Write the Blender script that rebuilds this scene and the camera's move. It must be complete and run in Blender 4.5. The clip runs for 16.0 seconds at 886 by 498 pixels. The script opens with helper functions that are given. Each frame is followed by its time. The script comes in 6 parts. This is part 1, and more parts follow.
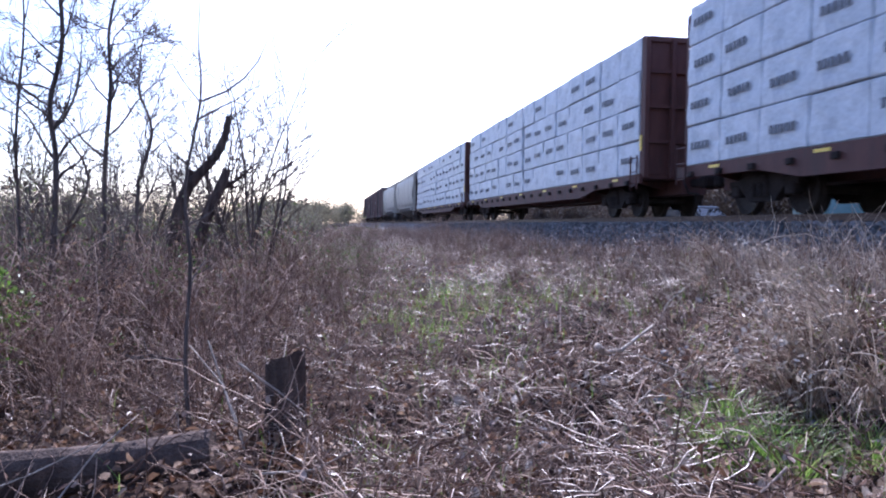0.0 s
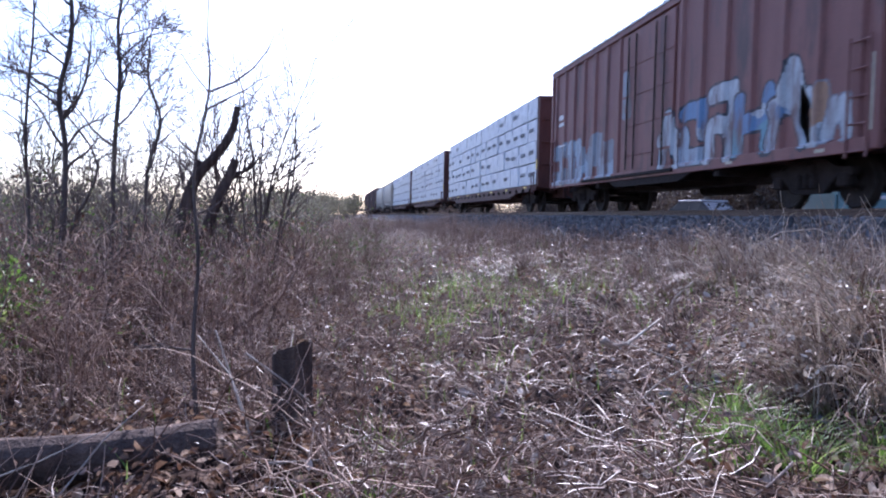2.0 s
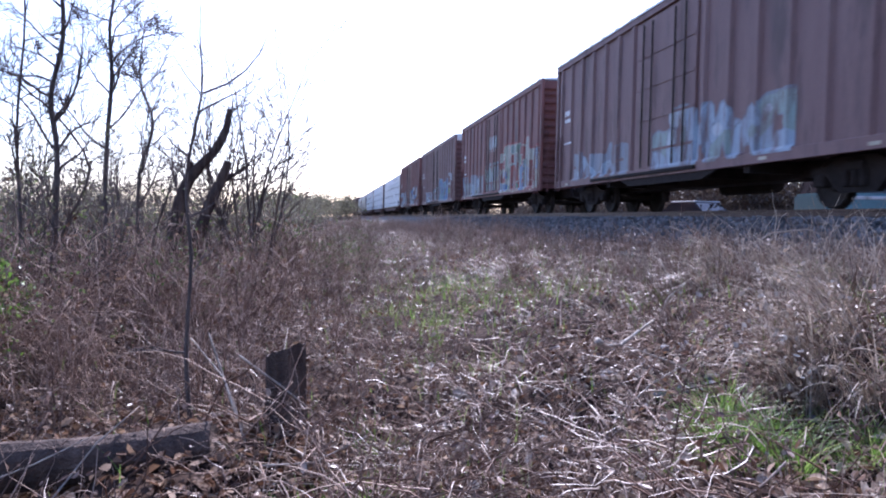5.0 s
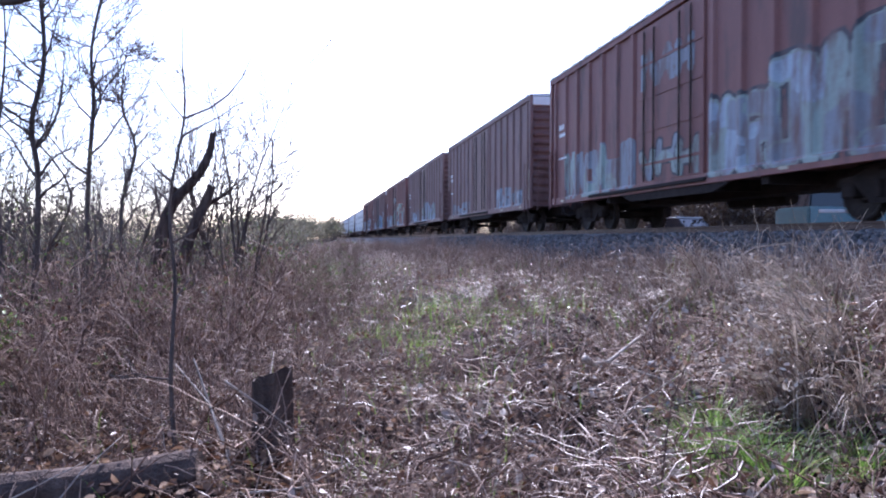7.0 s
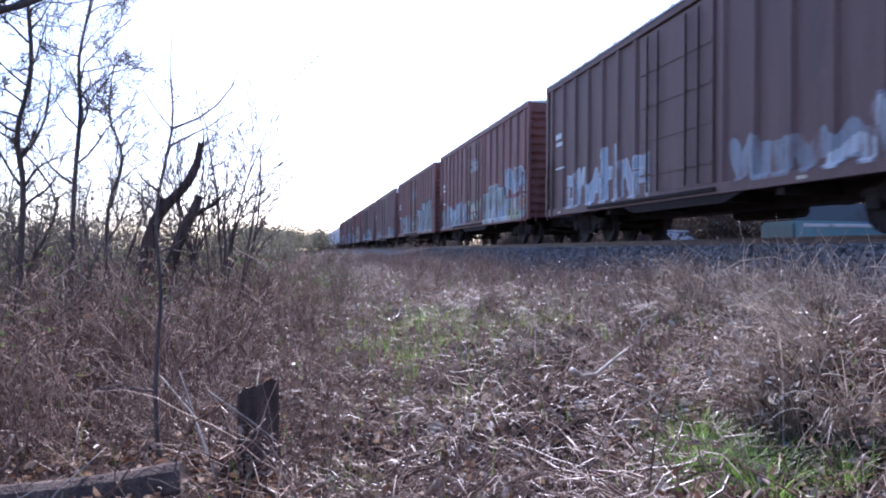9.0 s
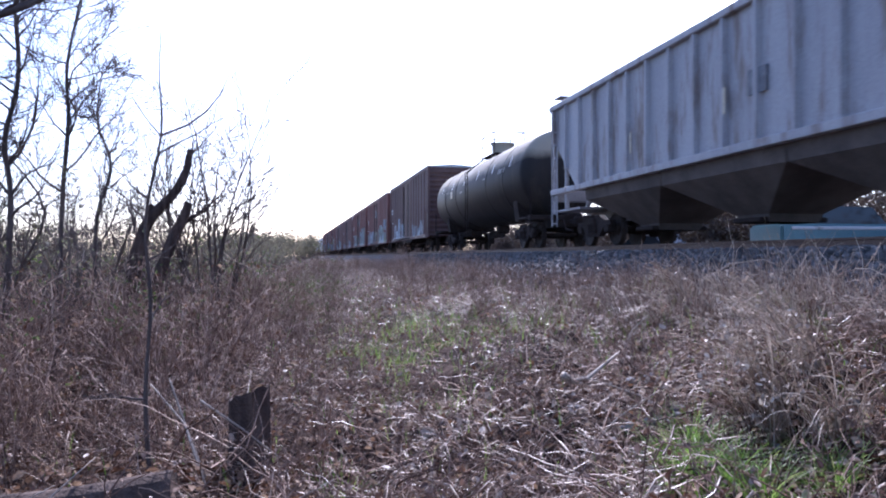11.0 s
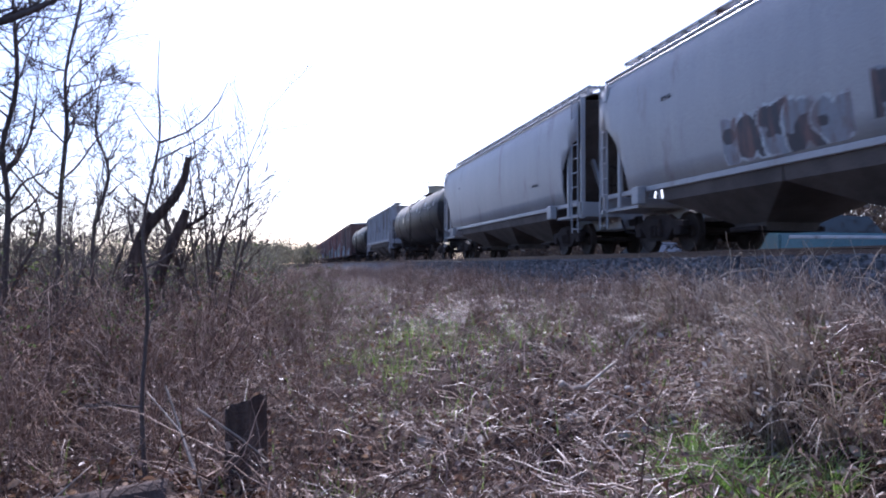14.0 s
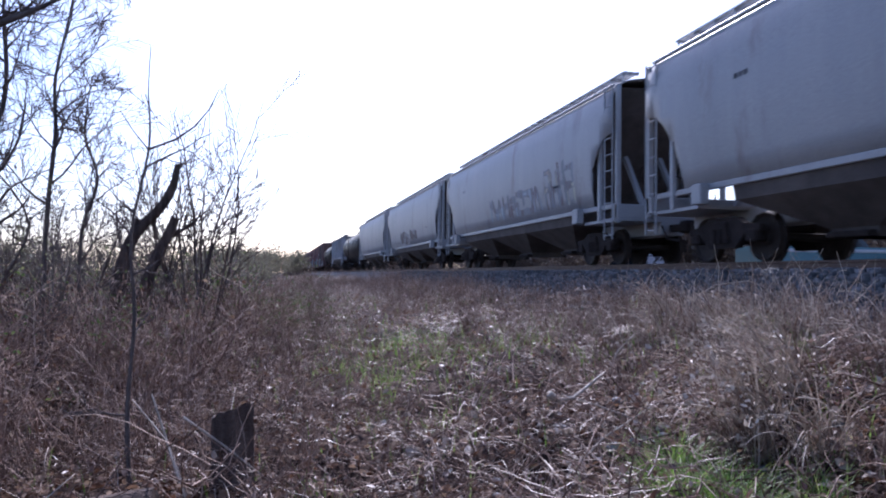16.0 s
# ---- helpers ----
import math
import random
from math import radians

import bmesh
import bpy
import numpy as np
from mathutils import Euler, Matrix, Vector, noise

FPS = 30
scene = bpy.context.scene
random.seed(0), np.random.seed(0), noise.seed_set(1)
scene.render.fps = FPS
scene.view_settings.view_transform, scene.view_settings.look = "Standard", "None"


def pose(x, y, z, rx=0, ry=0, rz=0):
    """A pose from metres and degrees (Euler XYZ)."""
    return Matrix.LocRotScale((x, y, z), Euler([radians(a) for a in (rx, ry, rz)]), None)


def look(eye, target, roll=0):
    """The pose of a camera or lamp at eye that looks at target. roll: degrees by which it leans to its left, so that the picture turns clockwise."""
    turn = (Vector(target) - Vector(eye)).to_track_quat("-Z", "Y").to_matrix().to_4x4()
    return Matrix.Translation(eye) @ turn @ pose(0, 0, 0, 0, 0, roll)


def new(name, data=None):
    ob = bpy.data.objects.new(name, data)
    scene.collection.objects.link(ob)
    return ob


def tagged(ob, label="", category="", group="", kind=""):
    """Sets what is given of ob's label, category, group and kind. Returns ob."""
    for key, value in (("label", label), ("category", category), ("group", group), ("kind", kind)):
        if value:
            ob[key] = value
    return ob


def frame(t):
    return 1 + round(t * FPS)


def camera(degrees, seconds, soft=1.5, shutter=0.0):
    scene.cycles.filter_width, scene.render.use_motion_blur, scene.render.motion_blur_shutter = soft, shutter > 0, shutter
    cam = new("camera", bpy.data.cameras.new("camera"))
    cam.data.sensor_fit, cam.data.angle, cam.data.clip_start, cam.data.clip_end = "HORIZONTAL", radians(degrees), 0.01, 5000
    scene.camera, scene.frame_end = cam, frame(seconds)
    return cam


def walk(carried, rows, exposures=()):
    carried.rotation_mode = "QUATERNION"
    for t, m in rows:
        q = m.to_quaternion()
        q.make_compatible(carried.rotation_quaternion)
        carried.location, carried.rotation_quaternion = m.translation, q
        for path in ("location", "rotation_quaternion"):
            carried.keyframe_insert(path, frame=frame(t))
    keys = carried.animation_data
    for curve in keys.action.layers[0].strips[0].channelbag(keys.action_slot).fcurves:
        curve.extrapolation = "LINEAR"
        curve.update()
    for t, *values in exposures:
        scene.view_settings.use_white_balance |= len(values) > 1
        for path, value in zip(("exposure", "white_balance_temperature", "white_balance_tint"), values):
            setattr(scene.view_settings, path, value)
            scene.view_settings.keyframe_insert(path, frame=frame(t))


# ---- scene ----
EXPOSURES = [(0.0, 1.17), (4.0, 1.24), (8.0, 1.30), (10.5, 1.14), (13.0, 0.95), (16.0, 0.70)]   # seconds, stops
KELVIN, TINT = 5380.0, 26.0
# Plan: y runs along the track in the train's direction, x to the right of it, z = 0 at the rail head.
# ---- camera ----
EYE = (0.0, 0.0, -0.30)
cam = camera(63.0, 16.0, soft=2.0, shutter=0.15)
TURNS = [  # seconds, yaw, pitch, roll
    (0, -9.10, -1.90, -0.84),
    (0.5, -9.30, -2.26, -0.79),
    (1, -9.02, -2.61, -1.17),
    (1.5, -8.94, -2.76, -1.12),
    (2, -8.51, -2.54, -1.29),
    (2.5, -8.94, -2.30, -1.17),
    (3, -9.12, -2.32, -1.40),
    (3.5, -9.25, -2.26, -1.79),
    (4, -8.75, -2.89, -2.08),
    (6.5, -9.87, -1.04, 0.34),
    (7, -10.19, -0.79, -0.11),
    (7.5, -10.36, -0.68, 0.13),
    (8, -10.73, 0.05, -0.03),
    (10.5, -11.37, 0.24, -0.45),
    (11, -11.86, 0.58, 0.01),
    (11.5, -11.51, 0.62, 0.02),
    (12, -11.72, 0.86, -0.10),
    (12.5, -11.90, 0.93, 0.06),
    (13, -12.13, 0.85, -0.04),
    (13.5, -12.17, 0.93, 0.06),
    (14, -12.04, 1.22, -0.10),
    (14.5, -12.25, 1.61, -0.70),
    (15, -12.28, 1.86, -0.56),
    (15.5, -12.42, 1.69, -0.70),
    (16, -12.87, 1.99, -0.66),
]
walk(cam, [(t, pose(*EYE, 90 + pitch, roll, yaw)) for t, yaw, pitch, roll in TURNS],
     exposures=[(t, e, KELVIN, TINT) for t, e in EXPOSURES])

# ---- world and sun ----
SUN_AZ, SUN_EL = 12.0, 41.0   # degrees to the right of the track's direction, degrees up
world = bpy.data.worlds.new("sky")
scene.world = world
world.use_nodes = True
wn = world.node_tree.nodes
sky = wn.new("ShaderNodeTexSky")
sky.sky_type, sky.sun_disc = "NISHITA", False
sky.sun_elevation, sky.sun_rotation = radians(SUN_EL), radians(SUN_AZ)
sky.air_density, sky.dust_density, sky.ozone_density = 1.0, 1.3, 1.6
world.node_tree.links.new(sky.outputs[0], wn["Background"].inputs[0])
wn["Background"].inputs[1].default_value = 0.13
sun = new("sun", bpy.data.lights.new("sun", "SUN"))
sun.data.energy, sun.data.angle, sun.data.color = 4.6, radians(0.6), (1.0, 0.95, 0.87)
az, el = radians(SUN_AZ), radians(SUN_EL)
SUNWARD = Vector((math.sin(az) * math.cos(el), math.cos(az) * math.cos(el), math.sin(el)))
sun.matrix_basis = look(SUNWARD * 60, (0, 0, 0))


# ---- materials ----
def material(name, colours, rough=0.8, metal=0.0, scale=3.0, fine=60.0, bump=0.25, island=0.0,
             streak=0.0, through_light=0.0, spec=0.4, dirt=None, dirt_amount=0.0, dirt_scale=1.2):
    """Procedural surface: colours run along a broad noise, a fine noise gives grain and relief."""
    m = bpy.data.materials.new(name)
    m.use_nodes = True
    nt = m.node_tree
    n, l = nt.nodes, nt.links
    b = n["Principled BSDF"]
    co = n.new("ShaderNodeTexCoord")
    src = co.outputs["Object"]
    mp = n.new("ShaderNodeMapping")
    l.new(src, mp.inputs["Vector"])
    if streak:
        mp.inputs["Scale"].default_value = (1, 1, 1 / streak)
    big = n.new("ShaderNodeTexNoise")
    big.inputs["Scale"].default_value, big.inputs["Detail"].default_value = scale, 6
    big.inputs["Roughness"].default_value = 0.65
    l.new(mp.outputs[0], big.inputs["Vector"])
    small = n.new("ShaderNodeTexNoise")
    small.inputs["Scale"].default_value, small.inputs["Detail"].default_value = fine, 4
    l.new(src, small.inputs["Vector"])
    fac = big.outputs["Fac"]
    if island:
        geo = n.new("ShaderNodeNewGeometry")
        mx = n.new("ShaderNodeMix")
        mx.inputs[0].default_value = island
        l.new(big.outputs["Fac"], mx.inputs[2])
        l.new(geo.outputs["Random Per Island"], mx.inputs[3])
        fac = mx.outputs[0]
    ramp = n.new("ShaderNodeValToRGB")
    e = ramp.color_ramp.elements
    lo, hi = (0.05, 0.95) if island > 0.5 else (0.3, 0.7)
    while len(e) < len(colours):
        e.new(0.5)
    for i, c in enumerate(colours):
        e[i].position = lo + (hi - lo) * i / max(1, len(colours) - 1)
        e[i].color = (*c, 1)
    l.new(fac, ramp.inputs[0])
    grain = n.new("ShaderNodeMix")
    grain.data_type, grain.blend_type = "RGBA", "OVERLAY"
    grain.inputs[0].default_value = 0.35
    l.new(ramp.outputs[0], grain.inputs[6])
    l.new(small.outputs["Fac"], grain.inputs[7])
    out = grain.outputs[2]
    if dirt:
        dn = n.new("ShaderNodeTexNoise")
        dn.inputs["Scale"].default_value, dn.inputs["Detail"].default_value = dirt_scale, 8
        dn.inputs["Roughness"].default_value = 0.7
        dm = n.new("ShaderNodeMapping")
        dm.inputs["Scale"].default_value = (1, 1.6, 0.35)
        l.new(src, dm.inputs["Vector"])
        l.new(dm.outputs[0], dn.inputs["Vector"])
        dr = n.new("ShaderNodeMapRange")
        dr.inputs[1].default_value, dr.inputs[2].default_value = 0.62 - dirt_amount * 0.3, 0.72 - dirt_amount * 0.15
        l.new(dn.outputs["Fac"], dr.inputs[0])
        dx = n.new("ShaderNodeMix")
        dx.data_type = "RGBA"
        l.new(dr.outputs[0], dx.inputs[0])
        l.new(out, dx.inputs[6])
        dx.inputs[7].default_value = (*dirt, 1)
        out = dx.outputs[2]
    l.new(out, b.inputs["Base Color"])
    rr = n.new("ShaderNodeMapRange")
    rr.inputs[3].default_value, rr.inputs[4].default_value = max(0.05, rough - 0.12), min(1, rough + 0.12)
    l.new(big.outputs["Fac"], rr.inputs[0])
    l.new(rr.outputs[0], b.inputs["Roughness"])
    b.inputs["Metallic"].default_value = metal
    b.inputs["Specular IOR Level"].default_value = spec
    if bump:
        bp = n.new("ShaderNodeBump")
        bp.inputs["Strength"].default_value, bp.inputs["Distance"].default_value = bump, 0.02
        l.new(small.outputs["Fac"], bp.inputs["Height"])
        l.new(bp.outputs[0], b.inputs["Normal"])
    if through_light:
        tr = n.new("ShaderNodeBsdfTranslucent")
        l.new(out, tr.inputs["Color"])
        ms = n.new("ShaderNodeMixShader")
        ms.inputs[0].default_value = through_light
        l.new(b.outputs[0], ms.inputs[1])
        l.new(tr.outputs[0], ms.inputs[2])
        l.new(ms.outputs[0], n["Material Output"].inputs["Surface"])
    return m


SOIL = material("soil", [(0.016, 0.010, 0.009), (0.042, 0.027, 0.021), (0.085, 0.058, 0.045)], 0.95, scale=1.6, fine=30, bump=1.0, spec=0.04, dirt=(0.05, 0.055, 0.026), dirt_amount=0.2, dirt_scale=0.25)
LITTER = material("dead_leaves", [(0.055, 0.026, 0.017), (0.13, 0.068, 0.042), (0.22, 0.135, 0.085), (0.37, 0.27, 0.185)], 0.65, scale=5, fine=90, bump=0.2, island=0.85, through_light=0.3, spec=0.15)
PALESTRAW = material("pale_dry_stalk", [(0.22, 0.17, 0.13), (0.36, 0.29, 0.23), (0.54, 0.47, 0.39)], 0.72, scale=8, fine=120, bump=0.1, island=0.85, through_light=0.2)
STRAW = material("dry_stalk", [(0.07, 0.036, 0.027), (0.165, 0.097, 0.072), (0.30, 0.20, 0.15), (0.5, 0.40, 0.315)], 0.40, scale=8, fine=120, bump=0.1, island=0.85, through_light=0.2)
TWIG = material("dead_twig", [(0.05, 0.028, 0.02), (0.13, 0.076, 0.055), (0.24, 0.155, 0.115), (0.42, 0.31, 0.24)], 0.68, scale=8, fine=120, bump=0.2, island=0.8, spec=0.2)
GRASS = material("green_grass", [(0.07, 0.14, 0.02), (0.15, 0.25, 0.045), (0.32, 0.38, 0.13)], 0.45, scale=6, fine=80, bump=0.05, island=0.85, through_light=0.5)
LEAF = material("young_leaf", [(0.05, 0.09, 0.02), (0.09, 0.13, 0.035), (0.16, 0.19, 0.07)], 0.55, scale=6, fine=80, bump=0.05, island=0.8, through_light=0.45)
FRESH = material("opening_leaf", [(0.13, 0.14, 0.06), (0.20, 0.21, 0.10), (0.28, 0.28, 0.15)], 0.6, scale=6, fine=80, bump=0.05, island=0.8, through_light=0.5)
BARK = material("bark", [(0.045, 0.034, 0.03), (0.10, 0.076, 0.066), (0.17, 0.135, 0.115)], 0.9, scale=6, fine=70, bump=0.7, streak=5)
DEADWOOD = material("dead_wood", [(0.034, 0.025, 0.022), (0.082, 0.058, 0.048), (0.17, 0.125, 0.10)], 0.92, scale=5, fine=55, bump=0.9, streak=4, spec=0.15)
STONE = material("ballast_stone", [(0.05, 0.05, 0.053), (0.115, 0.112, 0.113), (0.22, 0.21, 0.205)], 0.85, scale=4, fine=60, bump=0.5, island=0.8)
STEEL = material("rail_steel", [(0.08, 0.05, 0.04), (0.15, 0.1, 0.075)], 0.6, 0.5, scale=5, fine=60, bump=0.3)
TIE = material("creosoted_tie", [(0.03, 0.024, 0.02), (0.07, 0.055, 0.045)], 0.9, scale=5, fine=50, bump=0.6)
IRON = material("underframe_iron", [(0.018, 0.014, 0.013), (0.042, 0.032, 0.029)], 0.9, 0.0, scale=4, fine=40, bump=0.3, spec=0.15)
REDIRON = material("oxide_red_paint", [(0.055, 0.022, 0.018), (0.085, 0.033, 0.027), (0.115, 0.048, 0.038)], 0.7, scale=2, fine=40, bump=0.2, streak=4, dirt=(0.05, 0.03, 0.025), dirt_amount=0.3)
WHEEL = material("wheel_steel", [(0.022, 0.017, 0.015), (0.05, 0.038, 0.032)], 0.7, 0.2, scale=6, fine=50, bump=0.2, spec=0.2)
WRAP = material("lumber_wrap", [(0.45, 0.48, 0.51), (0.56, 0.585, 0.615), (0.66, 0.68, 0.70)], 0.5, scale=1.5, fine=14, bump=0.35, dirt=(0.40, 0.43, 0.48), dirt_amount=0.3, dirt_scale=1.6)
PRINT = material("print_ink", [(0.07, 0.075, 0.09), (0.19, 0.20, 0.22)], 0.6, scale=8, fine=30, bump=0)
GALV = material("galvanised_roof", [(0.36, 0.37, 0.38), (0.5, 0.5, 0.51)], 0.45, 0.55, scale=3, fine=30, bump=0.15, dirt=(0.14, 0.08, 0.06), dirt_amount=0.3)
WHITE = material("white_paint", [(0.62, 0.62, 0.60), (0.74, 0.74, 0.72)], 0.5, scale=3, fine=40, bump=0.1, dirt=(0.3, 0.26, 0.22), dirt_amount=0.2)
REFLECT = material("faded_reflector", [(0.34, 0.29, 0.2), (0.5, 0.44, 0.33)], 0.4, scale=8, fine=40, bump=0)
FADED = material("faded_stencil", [(0.14, 0.13, 0.12), (0.27, 0.26, 0.24)], 0.6, scale=3, fine=40, bump=0.05)
YELLOW = material("yellow_reflector", [(0.75, 0.5, 0.05), (0.8, 0.58, 0.1)], 0.4, scale=8, fine=40, bump=0)
HOPPER = material("pale_grey_car_paint", [(0.27, 0.275, 0.285), (0.325, 0.325, 0.33), (0.37, 0.365, 0.36)], 0.5, scale=0.7, fine=35, bump=0.1, streak=7, dirt=(0.21, 0.185, 0.175), dirt_amount=0.16, dirt_scale=0.8)
HOPPERTAN = material("tan_grey_car_paint", [(0.36, 0.33, 0.28), (0.46, 0.42, 0.36)], 0.55, scale=0.8, fine=35, bump=0.1, streak=7, dirt=(0.2, 0.15, 0.12), dirt_amount=0.3)
RIBGREY = material("rib_grey_car_paint", [(0.27, 0.27, 0.29), (0.34, 0.34, 0.355), (0.4, 0.4, 0.41)], 0.6, scale=0.9, fine=35, bump=0.12, streak=6, dirt=(0.17, 0.13, 0.11), dirt_amount=0.4)
# Dark tone paints in the shade under hopper cars and in their end recesses.
BAYDARK = material("shaded_hopper_bay", [(0.06, 0.050, 0.046), (0.13, 0.110, 0.098)], 0.85, scale=1.2, fine=35, bump=0.2, spec=0.2)
TANKBLACK = material("black_tank_paint", [(0.012, 0.011, 0.012), (0.022, 0.020, 0.020), (0.036, 0.031, 0.028)], 0.55, scale=0.8, fine=35, bump=0.03, streak=6, spec=0.18, dirt=(0.045, 0.037, 0.03), dirt_amount=0.3)


def sunlit_dust(m, level, colour, soft=0.12):
    """Tan dust with painted sunlight above a level of the thing; ragged streaked edge."""
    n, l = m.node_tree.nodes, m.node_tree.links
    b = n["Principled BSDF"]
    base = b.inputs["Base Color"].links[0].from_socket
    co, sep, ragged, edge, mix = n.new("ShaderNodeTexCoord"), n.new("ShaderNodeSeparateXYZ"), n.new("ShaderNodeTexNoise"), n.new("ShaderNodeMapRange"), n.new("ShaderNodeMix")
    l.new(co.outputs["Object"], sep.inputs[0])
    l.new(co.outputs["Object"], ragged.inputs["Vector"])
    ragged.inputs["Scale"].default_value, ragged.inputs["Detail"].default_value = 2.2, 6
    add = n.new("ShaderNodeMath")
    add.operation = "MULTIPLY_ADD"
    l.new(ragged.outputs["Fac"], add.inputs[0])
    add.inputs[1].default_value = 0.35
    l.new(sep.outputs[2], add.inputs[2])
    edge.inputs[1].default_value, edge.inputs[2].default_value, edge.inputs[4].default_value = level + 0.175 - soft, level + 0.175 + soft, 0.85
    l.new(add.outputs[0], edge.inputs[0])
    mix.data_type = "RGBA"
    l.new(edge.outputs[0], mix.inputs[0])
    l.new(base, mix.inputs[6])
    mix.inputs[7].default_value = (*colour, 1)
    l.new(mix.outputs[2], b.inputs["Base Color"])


# Level follows the sunlit upper flank; the pale tan paints that light.
sunlit_dust(TANKBLACK, 3.3, (0.42, 0.37, 0.28), 0.2)


# ---- building helpers ----
def link(name, mesh, parent=None, m=None, label=""):
    ob = new(name, mesh)
    if parent is not None:
        ob.parent = parent
    if m is not None:
        ob.matrix_basis = m
    return tagged(ob, label)


def meshed(name, bm, mat, smooth=False):
    me = bpy.data.meshes.new(name)
    bmesh.ops.recalc_face_normals(bm, faces=bm.faces)
    bm.to_mesh(me)
    bm.free()
    for mm in (mat if isinstance(mat, (list, tuple)) else [mat]):
        me.materials.append(mm)
    if smooth:
        me.polygons.foreach_set("use_smooth", [True] * len(me.polygons))
    return me


def part(name, bm, mat, parent=None, label="", m=None, smooth=False):
    """Links a bmesh as one mesh object under a thing or a part."""
    return link(name, meshed(name, bm, mat, smooth), parent, m, label)


def block(bm, x0, x1, y0, y1, z0, z1, bevel=0.0):
    v = [bm.verts.new((x, y, z)) for x in (x0, x1) for y in (y0, y1) for z in (z0, z1)]
    fs = [bm.faces.new([v[i] for i in q]) for q in ((0, 1, 3, 2), (4, 6, 7, 5), (0, 4, 5, 1), (2, 3, 7, 6), (0, 2, 6, 4), (1, 5, 7, 3))]
    if bevel:
        es = list({e for f in fs for e in f.edges})
        bmesh.ops.bevel(bm, geom=es, offset=bevel, segments=1, affect="EDGES", clamp_overlap=True)


def blk(*a, bevel=0.0):
    bm = bmesh.new()
    block(bm, *a, bevel=bevel)
    return bm


def extrude(bm, outline, axis, a, b):
    """A prism of the outline (pairs of the other two axes) from a to b along axis."""
    def place(p, c):
        q = list(p)
        q.insert("xyz".index(axis), c)
        return q
    r0 = [bm.verts.new(place(p, a)) for p in outline]
    r1 = [bm.verts.new(place(p, b)) for p in outline]
    bm.faces.new(r0)
    bm.faces.new(r1)
    for i in range(len(outline)):
        j = (i + 1) % len(outline)
        bm.faces.new((r0[i], r0[j], r1[j], r1[i]))


def rod(bm, pts, r, sides=6):
    """A bent rod through the points; r is one radius or one for each point."""
    pts = [Vector(p) for p in pts]
    rings = []
    for i, p in enumerate(pts):
        d = (pts[min(i + 1, len(pts) - 1)] - pts[max(i - 1, 0)]).normalized()
        u = d.orthogonal().normalized()
        w = d.cross(u)
        rr = r[i] if isinstance(r, (list, tuple)) else r
        rings.append([bm.verts.new(p + (u * math.cos(a) + w * math.sin(a)) * rr) for a in [2 * math.pi * k / sides for k in range(sides)]])
    for a, b in zip(rings, rings[1:]):
        best = min(range(sides), key=lambda s: sum((a[k].co - b[(k + s) % sides].co).length for k in range(sides)))
        for k in range(sides):
            bm.faces.new((a[k], a[(k + 1) % sides], b[(k + 1 + best) % sides], b[(k + best) % sides]))
    bm.faces.new(rings[0])
    bm.faces.new(rings[-1])


def lathe_x(bm, profile, seg=20):
    """Turns (x, radius) pairs round the x axis."""
    rings = [[bm.verts.new((x, r * math.cos(2 * math.pi * k / seg), r * math.sin(2 * math.pi * k / seg))) for k in range(seg)] for x, r in profile]
    for a, b in zip(rings, rings[1:]):
        for k in range(seg):
            bm.faces.new((a[k], a[(k + 1) % seg], b[(k + 1) % seg], b[k]))
    bm.faces.new(rings[0])
    bm.faces.new(rings[-1])


def empty(name, m=None):
    ob = new(name)
    ob.empty_display_size = 0.3
    if m is not None:
        ob.matrix_basis = m
    return ob


def arrays(name, verts, quads, mat, smooth=False):
    """A mesh from numpy arrays of places and four-cornered faces."""
    me = bpy.data.meshes.new(name)
    verts, quads = np.asarray(verts, dtype=np.float32), np.asarray(quads, dtype=np.int32)
    me.vertices.add(len(verts))
    me.vertices.foreach_set("co", verts.ravel())
    me.loops.add(quads.size)
    me.loops.foreach_set("vertex_index", quads.ravel())
    me.polygons.add(len(quads))
    me.polygons.foreach_set("loop_start", np.arange(0, quads.size, 4, dtype=np.int32))
    me.update(calc_edges=True)
    me.validate()
    me.materials.append(mat)
    if smooth:
        me.polygons.foreach_set("use_smooth", np.ones(len(quads), dtype=bool))
    return me


# ---- ground ----
def smoothstep(a, b, v):
    t = np.clip((v - a) / (b - a), 0, 1)
    return t * t * (3 - 2 * t)


def height(x, y):
    """Level of the ground: flat brush land, a bank up to the track, level land beyond it."""
    x, y = np.asarray(x, dtype=float), np.asarray(y, dtype=float)
    z = -1.85 + 0.55 * smoothstep(0.6, 3.6, x + 0.10 * np.sin(y * 0.9)) + 0.42 * smoothstep(3.2, 6.6, x)
    z = z + 0.10 * smoothstep(12.5, 16, x)
    near = np.exp(-((x / 14) ** 2 + ((y - 6) / 22) ** 2))
    z = z + near * (0.15 * np.sin(1.9 * x + 0.7 * y) * np.cos(1.3 * y - 0.6 * x) + 0.06 * np.sin(4.1 * x - 2.2 * y + 1))
    clods = 0.055 * np.sin(6.3 * x + 1.3 * y + np.sin(2.1 * y)) * np.sin(5.2 * y - 1.7 * x) + 0.03 * np.sin(11.0 * x - 5.0 * y) * np.cos(9.0 * y + 3.0 * x)
    z = z + np.exp(-(((x - 1.5) / 5) ** 2 + ((y - 5.5) / 6) ** 2)) * clods
    z = z - 0.25 * smoothstep(-1.0, -5.0, x) * smoothstep(3, 8, y) * 0.6
    return z


